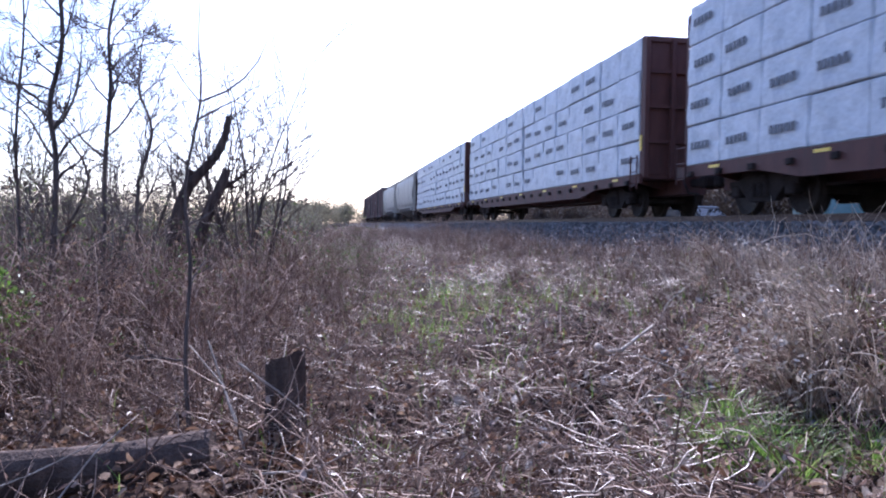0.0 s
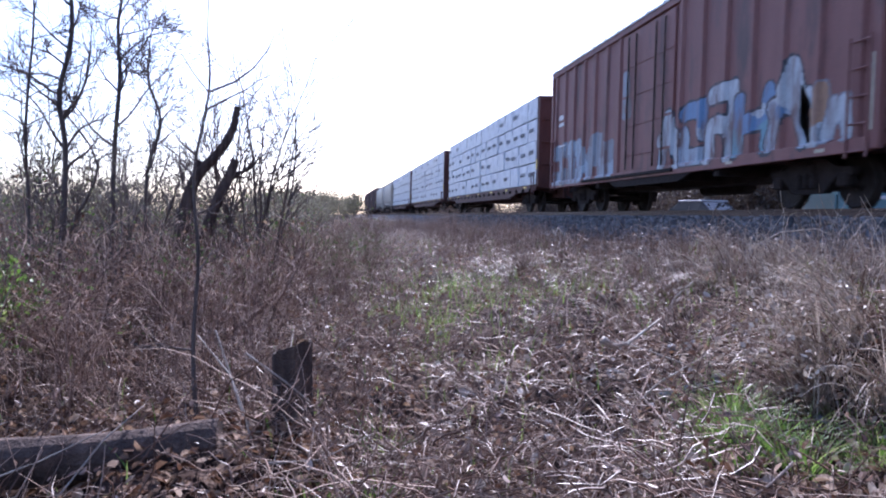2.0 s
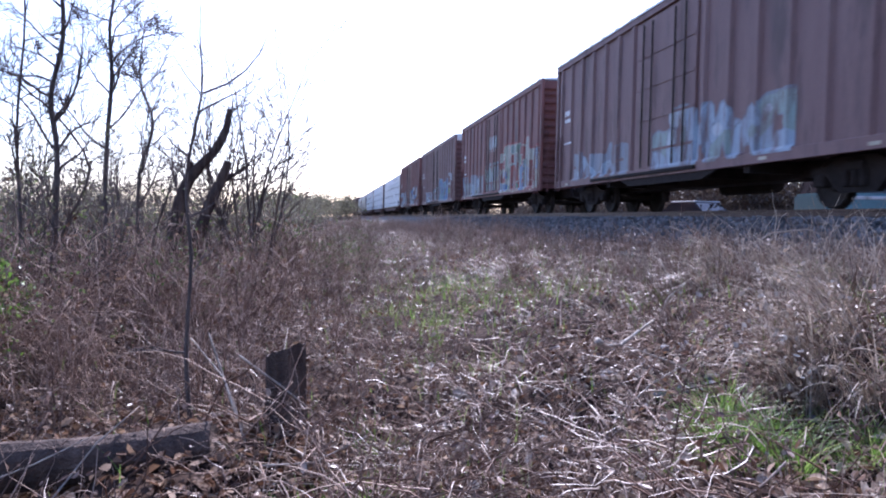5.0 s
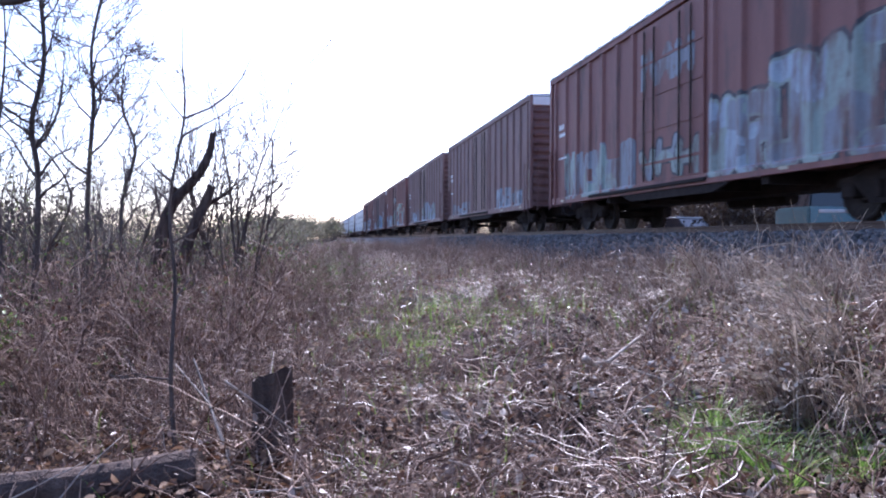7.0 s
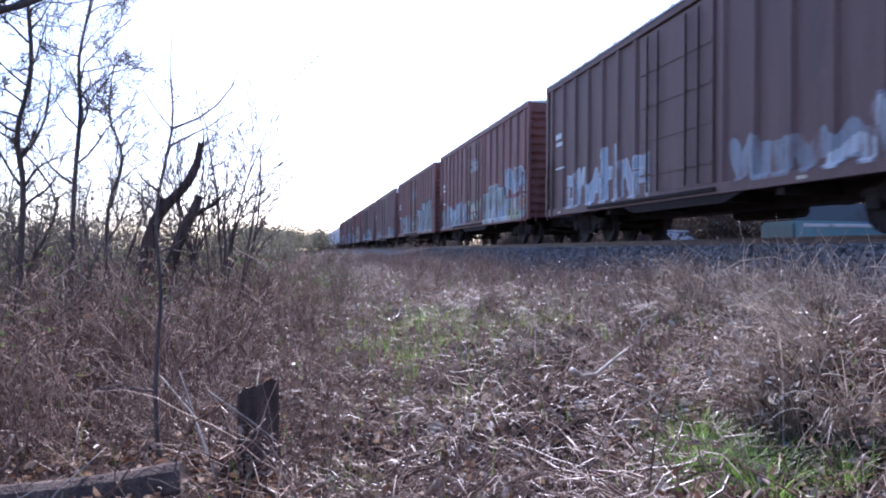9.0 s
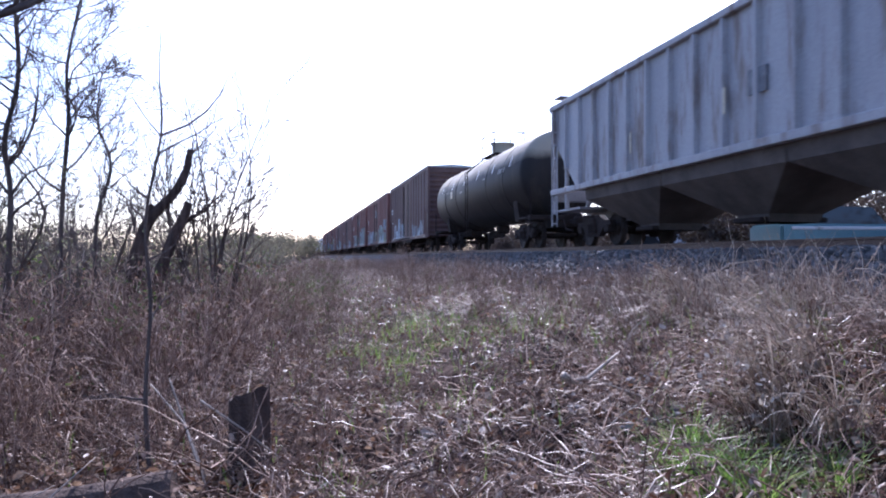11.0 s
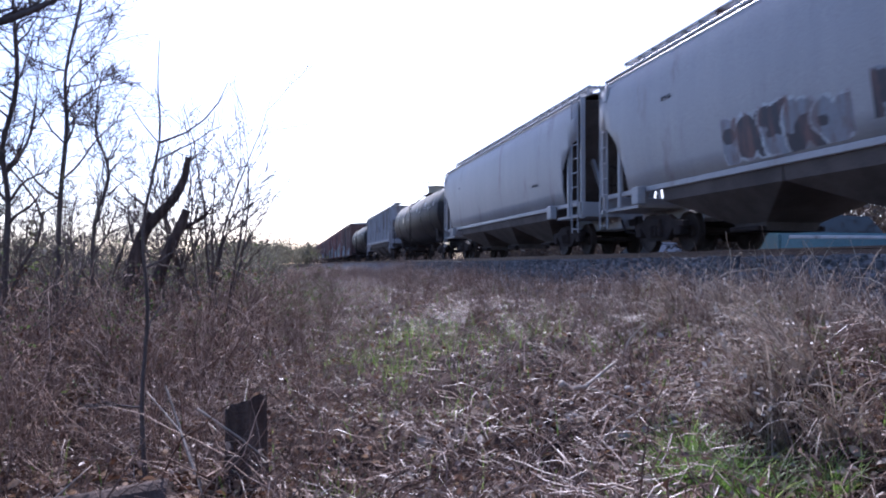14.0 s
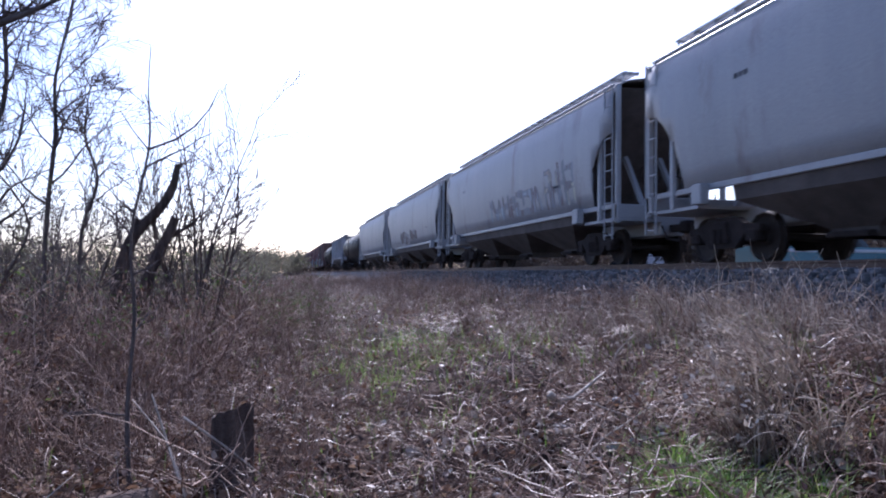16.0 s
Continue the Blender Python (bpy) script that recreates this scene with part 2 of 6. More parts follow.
def graded(lo, hi, near_lo, near_hi, step):
    inner = np.arange(near_lo, near_hi + 1e-6, step)
    grow = lambda far: np.cumsum(step * 1.28 ** np.arange(1, 40))[np.cumsum(step * 1.28 ** np.arange(1, 40)) < far]
    a, b = grow(near_lo - lo), grow(hi - near_hi)
    return np.concatenate(([lo], (near_lo - a)[::-1], inner, near_hi + b, [hi]))


gx, gy = graded(-2500, 2500, -9, 9, 0.1), graded(-2500, 3500, -3, 22, 0.12)
XX, YY = np.meshgrid(gx, gy)
gv = np.stack([XX, YY, height(XX, YY)], -1).reshape(-1, 3)
nx, ny = len(gx), len(gy)
ii = (np.arange(ny - 1)[:, None] * nx + np.arange(nx - 1)[None, :]).ravel()
ground = link("ground", arrays("ground", gv, np.stack([ii, ii + 1, ii + nx + 1, ii + nx], 1), SOIL, True))
tagged(ground, "brown earth with dead leaves and patchy grass", "ground", kind="structure")

TRACK = 9.5          # x of the track's centre line
BOT, TOPB = -0.95, -0.20


def build_track():
    bm = bmesh.new()
    prof = [(TRACK - 3.35, BOT), (TRACK - 2.9, -0.82), (TRACK - 1.75, TOPB - 0.03), (TRACK - 1.5, TOPB), (TRACK + 1.5, TOPB), (TRACK + 1.75, TOPB - 0.03), (TRACK + 3.0, -0.85), (TRACK + 3.4, -1.0)]
    extrude(bm, prof, "y", -60, 700)
    bed = part("ballast_bed", bm, STONE)
    tagged(bed, "dark grey crushed stone ballast under the railway track", "ballast", kind="structure")
    # loose stones on the near shoulder
    rng = np.random.default_rng(5)
    n = 9000
    u = rng.random(n)
    px = TRACK - 1.4 - 1.9 * u + rng.normal(0, 0.06, n)
    py = 3 + 45 * rng.random(n) ** 1.5
    pz = np.interp(px, [TRACK - 3.35, TRACK - 2.9, TRACK - 1.75, TRACK - 1.5, TRACK], [BOT, -0.82, TOPB - 0.03, TOPB, TOPB])
    size = 0.02 + 0.025 * rng.random(n)
    cube = np.array([(x, y, z) for x in (-1, 1) for y in (-1, 1) for z in (-1, 1)], dtype=float)
    cv = cube[None] * size[:, None, None] * (0.7 + 0.6 * rng.random((n, 8, 1))) * (0.7 + 0.6 * rng.random((n, 1, 3)))
    a = rng.random(n) * 6.28
    rx = cv[..., 0] * np.cos(a)[:, None] - cv[..., 1] * np.sin(a)[:, None]
    ry = cv[..., 0] * np.sin(a)[:, None] + cv[..., 1] * np.cos(a)[:, None]
    sv = np.stack([rx + px[:, None], ry + py[:, None], cv[..., 2] + pz[:, None] + size[:, None] * 0.3], -1).reshape(-1, 3)
    q = np.array([(0, 1, 3, 2), (4, 6, 7, 5), (0, 4, 5, 1), (2, 3, 7, 6), (0, 2, 6, 4), (1, 5, 7, 3)])
    fq = (np.arange(n)[:, None, None] * 8 + q[None]).reshape(-1, 4)
    st = link("ballast_stones", arrays("ballast_stones", sv, fq, STONE))
    tagged(st, "loose grey crushed stones on the track shoulder", "stones", kind="stuff")
    n = 5000
    px, py = 5.0 + 1.3 * np.sqrt(rng.random(n)), 4 + 34 * rng.random(n) ** 1.4
    size = 0.012 + 0.02 * rng.random(n)
    cv = cube[None] * size[:, None, None] * (0.7 + 0.6 * rng.random((n, 8, 1)))
    sv = (cv + np.stack([px, py, height(px, py) + size * 0.4], -1)[:, None, :]).reshape(-1, 3)
    fq = (np.arange(n)[:, None, None] * 8 + q[None]).reshape(-1, 4)
    tagged(link("spilled_gravel", arrays("spilled_gravel", sv, fq, STONE)), "grey gravel spilled down the bank from the track", "gravel", kind="stuff")
    track = tagged(empty("railway_track"), "rusty steel rails on dark wooden ties", "railway track", kind="structure")
    for s in (-1, 1):
        bm = bmesh.new()
        c = TRACK + s * 0.75
        extrude(bm, [(c - 0.07, -0.17), (c + 0.07, -0.17), (c + 0.012, -0.14), (c + 0.012, -0.045), (c + 0.036, -0.035), (c + 0.036, 0), (c - 0.036, 0), (c - 0.036, -0.035), (c - 0.012, -0.045), (c - 0.012, -0.14)], "y", -60, 700)
        part("rail", bm, STEEL, track)
    tie = meshed("tie", blk(-1.3, 1.3, -0.11, 0.11, -0.09, 0.09, bevel=0.012), TIE)
    for k in range(150):
        link("tie", tie, track, pose(TRACK, -8 + k * 0.55, -0.255))
    bm = bmesh.new()
    for k in range(1000):
        y = -8 + (k + 150) * 0.55
        block(bm, TRACK - 1.3, TRACK + 1.3, y - 0.11, y + 0.11, -0.345, -0.165)
    tagged(part("tie_row", bm, TIE, track), kind="stuff")


build_track()

# ---- the train ----
SPEED = 18.0         # metres a second, away along the track
SLOWING = 0.0062     # metres a second squared, halved
PITCH = 0.9186
CARS = []            # (thing, y of its middle at 0 s)
SPINS = []           # (wheelset, its offset in the truck)


def lazy(build):
    made = []

    def get():
        if not made:
            made.append(build())
        return made[0]
    return get


@lazy
def wheelset_mesh():
    bm = bmesh.new()
    for s in (-1, 1):
        prof = [(0.66, 0.10), (0.665, 0.16), (0.70, 0.36), (0.685, 0.44), (0.685, 0.485), (0.71, 0.475), (0.725, 0.46), (0.81, 0.455), (0.82, 0.43), (0.775, 0.37), (0.74, 0.17), (0.80, 0.13), (0.80, 0.08), (0.98, 0.075), (0.98, 0.01)]
        lathe_x(bm, [(s * x, r) for x, r in prof], 20)
    lathe_x(bm, [(-0.7, 0.085), (0, 0.075), (0.7, 0.085)], 10)
    return meshed("wheelset", bm, WHEEL)


@lazy
def truck_mesh():
    bm = bmesh.new()
    for s in (-1, 1):
        a, b = s * 0.92, s * 1.08
        top = [(-1.12, 0.56), (-1.12, 0.68), (-0.7, 0.72), (-0.42, 0.86), (0.42, 0.86), (0.7, 0.72), (1.12, 0.68), (1.12, 0.56), (0.75, 0.56), (0.42, 0.26), (-0.42, 0.26), (-0.75, 0.56)]
        extrude(bm, top, "x", min(a, b), max(a, b))
        for y in (-0.9, 0.9):
            block(bm, min(a, b) - 0.03, max(a, b) + 0.03, y - 0.14, y + 0.14, 0.36, 0.6, 0.03)
        for y in (-0.2, 0, 0.2):
            rod(bm, [(s * 1.1, y, 0.36), (s * 1.1, y, 0.62)], 0.07, 8)
    block(bm, -1.15, 1.15, -0.2, 0.2, 0.6, 0.78, 0.03)
    return meshed("truck", bm, IRON)


@lazy
def coupler_mesh():
    bm = bmesh.new()
    block(bm, -0.09, 0.09, -0.1, 0.62, 0.80, 0.98, 0.02)
    block(bm, -0.16, 0.16, 0.5, 0.85, 0.74, 1.04, 0.05)
    rod(bm, [(0.3, 0.0, 0.95), (0.32, 0.3, 0.62), (0.25, 0.75, 0.55)], 0.03)
    return meshed("coupler", bm, IRON)


def running_gear(car, half, centre):
    for s in (-1, 1):
        tr = link("truck", truck_mesh(), car, pose(0, s * centre, 0))
        for o in (-0.9, 0.9):
            w = link("wheelset", wheelset_mesh(), tr, pose(0, o, 0.46))
            SPINS.append((w, o))
        link("coupler", coupler_mesh(), car, pose(0, s * half, 0, 0, 0, 0 if s > 0 else 180))


def ladder(bm, x, y0, y1, z0, z1, step=0.42):
    for y in (y0, y1):
        rod(bm, [(x, y, z0), (x, y, z1)], 0.022, 5)
    z = z0 + 0.1
    while z < z1:
        rod(bm, [(x, y0, z), (x, y1, z)], 0.016, 5)
        z += step


def stand(car, lead, length):
    """Puts a car with its leading side corner at lead metres at 0 s."""
    CARS.append((car, lead - length / 2))


def boxcar(lead, label, paint, end_paint, fascia=None, posts=7, top=5.1, roof=None, door_paint=None):
    L = 16.3
    h = L / 2
    car = tagged(empty("boxcar"), label, "boxcar", group="freight cars of the train")
    bm = bmesh.new()
    block(bm, -1.53, 1.53, -h + 0.06, h - 0.06, 0.95, top - 0.1)
    part("body", bm, paint, car)
    # corner posts and top and bottom rails
    for s in (-1, 1):
        for y in (-1, 1):
            part("corner_post", blk(*sorted((s * 1.6, s * 1.49)), y * h - 0.09, y * h + 0.09, 0.86, top - 0.04, bevel=0.015), paint, car)
    for s in (-1, 1):
        x0, x1 = (-1.605, -1.525) if s < 0 else (1.525, 1.605)
        part("side_sill", blk(x0, x1, -h + 0.09, h - 0.09, 0.84, 1.06, bevel=0.01), paint, car)
        part("top_chord", blk(x0, x1, -h + 0.09, h - 0.09, top - 0.24, top - 0.06, bevel=0.01), paint, car)
    far = bmesh.new()
    for s in (-1, 1):
        for k in range(posts):
            y = s * (1.85 + (h - 2.15) * k / (posts - 1) * 0.98)
            pm = bmesh.new()
            extrude(pm, [(-1.528, y - 0.12), (-1.596, y - 0.065), (-1.596, y + 0.065), (-1.528, y + 0.12)], "z", 1.06, top - 0.24)
            part("side_post", pm, paint, car)
            block(far, 1.53, 1.595, y - 0.09, y + 0.09, 1.06, top - 0.24)
    tagged(part("far_side_post", far, paint, car), kind="stuff")
    # plug door with its rods and rails
    for s in (-1, 1):
        bm = bmesh.new()
        x = s * 1.53
        a, b = sorted((x, x + s * 0.055))
        block(bm, a, b, -1.55, 1.55, 1.06, top - 0.3, 0.012)
        door = part("door", bm, door_paint or paint, car)
        for z in (1.5, 2.3, 3.1, 3.9):
            part("door_rib", blk(*sorted((x + s * 0.055, x + s * 0.075)), -1.5, 1.5, z - 0.03, z + 0.03), door_paint or paint, door)
        for y in (-1.1, -0.6, 0.6, 1.1):
            bm = bmesh.new()
            rod(bm, [(x + s * 0.1, y, 1.1), (x + s * 0.1, y, top - 0.4)], 0.022, 5)
            part("locking_rod", bm, IRON, door)
        part("door_track", blk(*sorted((x + s * 0.02, x + s * 0.13)), -1.7, 4.6, 0.90, 0.985, bevel=0.01), IRON, car)
    # ends: rolled corrugations
    for s in (-1, 1):
        bm = bmesh.new()
        z, outline = 1.1, [(s * (h - 0.2), 1.05)]
        while z < top - 0.5:
            outline += [(s * (h - 0.05), z), (s * (h + 0.02), z + 0.07), (s * (h + 0.02), z + 0.14), (s * (h - 0.05), z + 0.21)]
            z += 0.3
        outline += [(s * (h - 0.2), z)]
        extrude(bm, outline, "x", -1.45, 1.45)
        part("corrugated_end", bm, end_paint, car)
        bm = bmesh.new()
        block(bm, -1.56, 1.56, *sorted((s * (h - 0.05), s * (h + 0.05))), top - 0.42, top - 0.1, 0.01)
        part("end_fascia", bm, fascia or end_paint, car)
        bm = bmesh.new()
        ladder(bm, -1.62, *sorted((s * (h - 0.12), s * (h - 0.56))), 0.75, 2.6)
        part("ladder", bm, paint, car)
        bm = bmesh.new()
        for x in (-1.3, -0.86):
            rod(bm, [(x, s * (h + 0.08), 0.8), (x, s * (h + 0.08), 2.6)], 0.02, 5)
        for k in range(5):
            rod(bm, [(-1.3, s * (h + 0.08), 0.95 + 0.4 * k), (-0.86, s * (h + 0.08), 0.95 + 0.4 * k)], 0.016, 5)
        part("ladder", bm, paint, car)
    bm = bmesh.new()
    extrude(bm, [(-1.63, top - 0.08), (-1.63, top - 0.03), (0, top + 0.09), (1.63, top - 0.03), (1.63, top - 0.08)], "y", -h - 0.06, h + 0.06)
    for k in range(17):
        y = -h + 0.3 + (L - 0.6) * k / 16
        extrude(bm, [(-1.64, top - 0.07), (-1.64, top), (0, top + 0.13), (1.64, top), (1.64, top - 0.07)], "y", y - 0.04, y + 0.04)
    part("roof", bm, roof or GALV, car)
    bm = bmesh.new()
    block(bm, -0.35, 0.35, -h, h, 0.62, 0.94)
    for y in (-3.5, -1.6, 1.6, 3.5):
        block(bm, -1.5, 1.5, y - 0.1, y + 0.1, 0.7, 0.94)
    extrude(bm, [(-2.6, 0.86), (-1.9, 0.66), (1.9, 0.66), (2.6, 0.86)], "x", -1.57, -1.5)
    rod(bm, [(0.7, -1.2, 0.62), (0.7, 1.0, 0.62)], 0.18, 10)
    part("underframe", bm, IRON, car)
    for k in range(6):
        y = -h + 1.2 + k * (L - 2.4) / 5
        part("reflector", blk(-1.612, -1.604, y - 0.12, y + 0.12, 0.9, 0.96), REFLECT, car)
    for s in (-1, 1):
        part("reflector", blk(-1.612, -1.602, *sorted((s * (h - 0.03), s * (h - 0.07))), 1.15, 2.3), REFLECT, car)
    # stencilled marks become plain bars
    for z, n, hh, w in ((3.3, 3, 0.08, 0.06), (3.05, 5, 0.06, 0.04), (2.3, 4, 0.03, 0.07)):
        for k in range(n):
            y = h - 0.95 - k * w * 2.7
            part("stencil_bar", blk(-1.606, -1.598, y - w, y + w, z - hh, z + hh), WHITE, car)
    running_gear(car, h, h - 2.2)
    stand(car, lead * PITCH, L)
    return car


@lazy
def bundle_meshes():
    out = []
    for sd in (1, 2, 3):
        rng = random.Random(sd)
        bm = bmesh.new()
        block(bm, -0.56, 0.56, -0.69, 0.69, 0.015, 0.885, 0.022)
        bmesh.ops.subdivide_edges(bm, edges=[e for e in bm.edges if e.calc_length() > 0.6], cuts=7, use_grid_fill=True)
        for v in bm.verts:
            k = noise.noise(v.co * 1.7 + Vector((sd * 9, 0, 0)))
            v.co.x += 0.022 * k + 0.016 * noise.noise(v.co * 5.5 + Vector((0, 0, sd * 3)))
            v.co.y += 0.014 * noise.noise(v.co * 2.1 + Vector((0, sd * 5, 3)))
            v.co.z += 0.012 * noise.noise(v.co * 2.6 + Vector((4, sd, 0)))
        out.append(meshed("lumber_bundle", bm, WRAP, False))
    return out


@lazy
def mark_mesh():
    """A printed company mark as plain bars: five short blocks."""
    bm = bmesh.new()
    for k in range(5):
        y = 0.31 - k * 0.155
        block(bm, -0.592, -0.584, y - 0.05, y + 0.05, 0.36, 0.52)
    return meshed("printed_mark", bm, PRINT)


def centerbeam_car(lead, label, seed):
    L = 23.3
    h = L / 2
    rng = random.Random(seed)
    car = tagged(empty("centerbeam_flatcar"), label, "flatcar", group="freight cars of the train")
    bm = bmesh.new()
    block(bm, -1.45, 1.45, -h, h, 0.98, 1.08)
    block(bm, -0.35, 0.35, -h, h, 0.6, 0.98)
    for k in range(12):
        y = -h + 0.9 + k * (L - 1.8) / 11
        extrude(bm, [(-1.45, 0.98), (-0.35, 0.72), (0.35, 0.72), (1.45, 0.98)], "y", y - 0.05, y + 0.05)
    part("deck", bm, REDIRON, car)
    for s in (-1, 1):
        bm = bmesh.new()
        extrude(bm, [(-h, 1.1), (-h, 0.86), (-h + 3.2, 0.82), (-h + 4.4, 0.62), (h - 4.4, 0.62), (h - 3.2, 0.82), (h, 0.86), (h, 1.1)], "x", *sorted((s * 1.45, s * 1.53)))
        part("side_sill", bm, REDIRON, car)
        for k in range(20):
            y = -h + 0.7 + k * (L - 1.4) / 19
            part("winch", blk(*sorted((s * 1.53, s * 1.6)), y - 0.09, y + 0.09, 0.84, 0.96, bevel=0.015), IRON, car)
    for s in (-1, 1):
        bm = bmesh.new()
        bw = 1.3 if s > 0 else 1.47
        block(bm, -bw, bw, *sorted((s * h, s * (h - 0.16))), 1.08, 4.66, 0.015)
        part("bulkhead", bm, REDIRON, car)
        for x in (-bw, -0.75, 0.0, 0.75, bw - 0.12):
            bm = bmesh.new()
            block(bm, x, x + 0.12, *sorted((s * (h - 0.02), s * (h + 0.13))), 1.0, 4.6, 0.012)
            part("bulkhead_post", bm, REDIRON, car)
        bm = bmesh.new()
        for z in (1.9, 2.8, 3.7, 4.5):
            block(bm, -bw, bw, *sorted((s * (h - 0.02), s * (h + 0.09))), z, z + 0.1)
        tagged(part("cross_rail", bm, REDIRON, car), kind="stuff")
        if s < 0:
            part("reflector", blk(-1.50, -1.472, -h + 0.02, -h + 0.12, 1.7, 2.1), YELLOW, car)
        bm = bmesh.new()
        ladder(bm, -1.58, *sorted((s * (h - 0.06), s * (h - 0.46))), 0.7, 1.6, 0.36)
        part("ladder", bm, REDIRON, car)
    bm = bmesh.new()
    block(bm, -0.09, 0.09, -h + 0.2, h - 0.2, 1.08, 4.55)
    part("center_beam", bm, REDIRON, car)
    for k in range(7):
        y = -h + 1.6 + k * (L - 3.2) / 6
        part("reflector", blk(-1.54, -1.528, y - 0.2, y + 0.2, 0.985, 1.045), YELLOW, car)
    cols = 16
    step = (L / 2 - 0.24 - 0.12) / 8
    for s in (-1, 1):
        for r in range(4):
            for c in range(cols):
                y = -h + 0.24 + step * (c + 0.5) + (0.24 if c > 7 else 0) + rng.uniform(-0.012, 0.012)
                x = s * 0.83 + rng.uniform(-0.028, 0.028)
                m = pose(x, y, 1.1 + 0.897 * r, 0, rng.uniform(-0.3, 0.3), rng.uniform(-0.35, 0.35)) @ Matrix.Diagonal((1.12, step / 1.405, 1, 1))
                b = link("lumber_bundle", rng.choice(bundle_meshes()), car, m)
                if s < 0:
                    if rng.random() < (0.8 if r < 3 else 0.35):
                        link("printed_mark", mark_mesh(), b, pose(-0.006, rng.uniform(-0.12, 0.12), rng.uniform(-0.05, 0.05), rng.uniform(-2, 2)))
    running_gear(car, h, h - 2.6)
    stand(car, lead * PITCH, L)
    return car


def cylinder_tank(bm, r, half, zc, seg=36, head=0.55):
    rings = []
    ys = [(-half - head * math.sin(a), r * math.cos(a)) for a in [radians(d) for d in (84, 68, 50, 32, 15)]] + [(-half, r), (half, r)] + [(half + head * math.sin(a), r * math.cos(a)) for a in [radians(d) for d in (15, 32, 50, 68, 84)]]
    for y, rr in ys:
        rings.append([bm.verts.new((rr * math.sin(2 * math.pi * k / seg), y, zc + rr * math.cos(2 * math.pi * k / seg))) for k in range(seg)])
    for a, b in zip(rings, rings[1:]):
        for k in range(seg):
            bm.faces.new((a[k], a[(k + 1) % seg], b[(k + 1) % seg], b[k]))
    bm.faces.new(rings[0])
    bm.faces.new(rings[-1])


def tank_car(lead, L, label, r=1.6):
    h = L / 2
    zc = 2.68
    car = tagged(empty("tank_car"), label, "tank car", group="freight cars of the train")
    bm = bmesh.new()
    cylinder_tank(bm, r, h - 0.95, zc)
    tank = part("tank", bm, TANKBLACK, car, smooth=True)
    bm = bmesh.new()
    for y in (-h + 3.1, -h / 3, h / 3, h - 3.1):
        seg = 36
        rr = [[bm.verts.new((q * math.sin(2 * math.pi * k / seg), y + o, zc + q * math.cos(2 * math.pi * k / seg))) for k in range(seg)] for q, o in ((r, -0.06), (r + 0.02, -0.05), (r + 0.02, 0.05), (r, 0.06))]
        for a, b in zip(rr, rr[1:]):
            for k in range(seg):
                bm.faces.new((a[k], a[(k + 1) % seg], b[(k + 1) % seg], b[k]))
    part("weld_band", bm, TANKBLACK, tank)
    bm = bmesh.new()
    rod(bm, [(0, 0, zc + r - 0.05), (0, 0, zc + r + 0.5)], 0.5, 20)
    rod(bm, [(0, 0, zc + r + 0.5), (0, 0, zc + r + 0.58)], 0.55, 20)
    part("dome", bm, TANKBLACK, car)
    bm = bmesh.new()
    block(bm, -0.72, 0.72, -1.1, 1.1, zc + r - 0.02, zc + r + 0.02)
    part("platform", bm, IRON, car)
    bm = bmesh.new()
    for x in (-0.7, 0.7):
        for y in (-1.05, 1.05):
            rod(bm, [(x, y, zc + r - 0.35), (x, y, zc + r + 0.95)], 0.022, 5)
        rod(bm, [(x, -1.05, zc + r + 0.95), (x, 1.05, zc + r + 0.95)], 0.022, 5)
        rod(bm, [(x, -1.05, zc + r + 0.5), (x, 1.05, zc + r + 0.5)], 0.018, 5)
    for y in (-1.05, 1.05):
        rod(bm, [(-0.7, y, zc + r + 0.95), (0.7, y, zc + r + 0.95)], 0.022, 5)
    part("railing", bm, IRON, car)
    bm = bmesh.new()
    ladder(bm, -r - 0.12, -0.22, 0.22, 0.7, zc + 0.8, 0.36)
    rod(bm, [(-r - 0.12, -0.22, zc + 0.8), (-0.72, -0.22, zc + r)], 0.022, 5)
    rod(bm, [(-r - 0.12, 0.22, zc + 0.8), (-0.72, 0.22, zc + r)], 0.022, 5)
    part("ladder", bm, IRON, car)
    bm = bmesh.new()
    for s in (-1, 1):
        block(bm, -0.3, 0.3, *sorted((s * h, s * (h - 3.6))), 0.72, 1.15, 0.02)
        block(bm, -1.5, 1.5, *sorted((s * h, s * (h - 0.28))), 0.95, 1.12, 0.02)
        extrude(bm, [(-1.35, 2.1), (-1.2, 1.0), (1.2, 1.0), (1.35, 2.1)], "y", *sorted((s * (h - 2.1), s * (h - 2.6))))
        block(bm, -1.5, -0.9, *sorted((s * (h - 0.3), s * (h - 1.5))), 1.02, 1.08)
        for x in (-1.48, 1.48):
            rod(bm, [(x, s * (h - 0.05), 0.55), (x, s * (h - 0.05), 2.1), (x * 0.6, s * (h - 0.05), 2.15)], 0.022, 5)
            ladder(bm, x, *sorted((s * (h - 0.06), s * (h - 0.5))), 0.5, 1.15, 0.3)
    part("underframe", bm, IRON, car)
    bm = bmesh.new()
    rod(bm, [(0.5, 1.8, 0.8), (0.5, 3.4, 0.8)], 0.2, 10)
    part("air_reservoir", bm, IRON, car)
    part("bottom_outlet", blk(-0.25, 0.25, -0.3, 0.3, 0.75, 1.3, bevel=0.05), IRON, car)
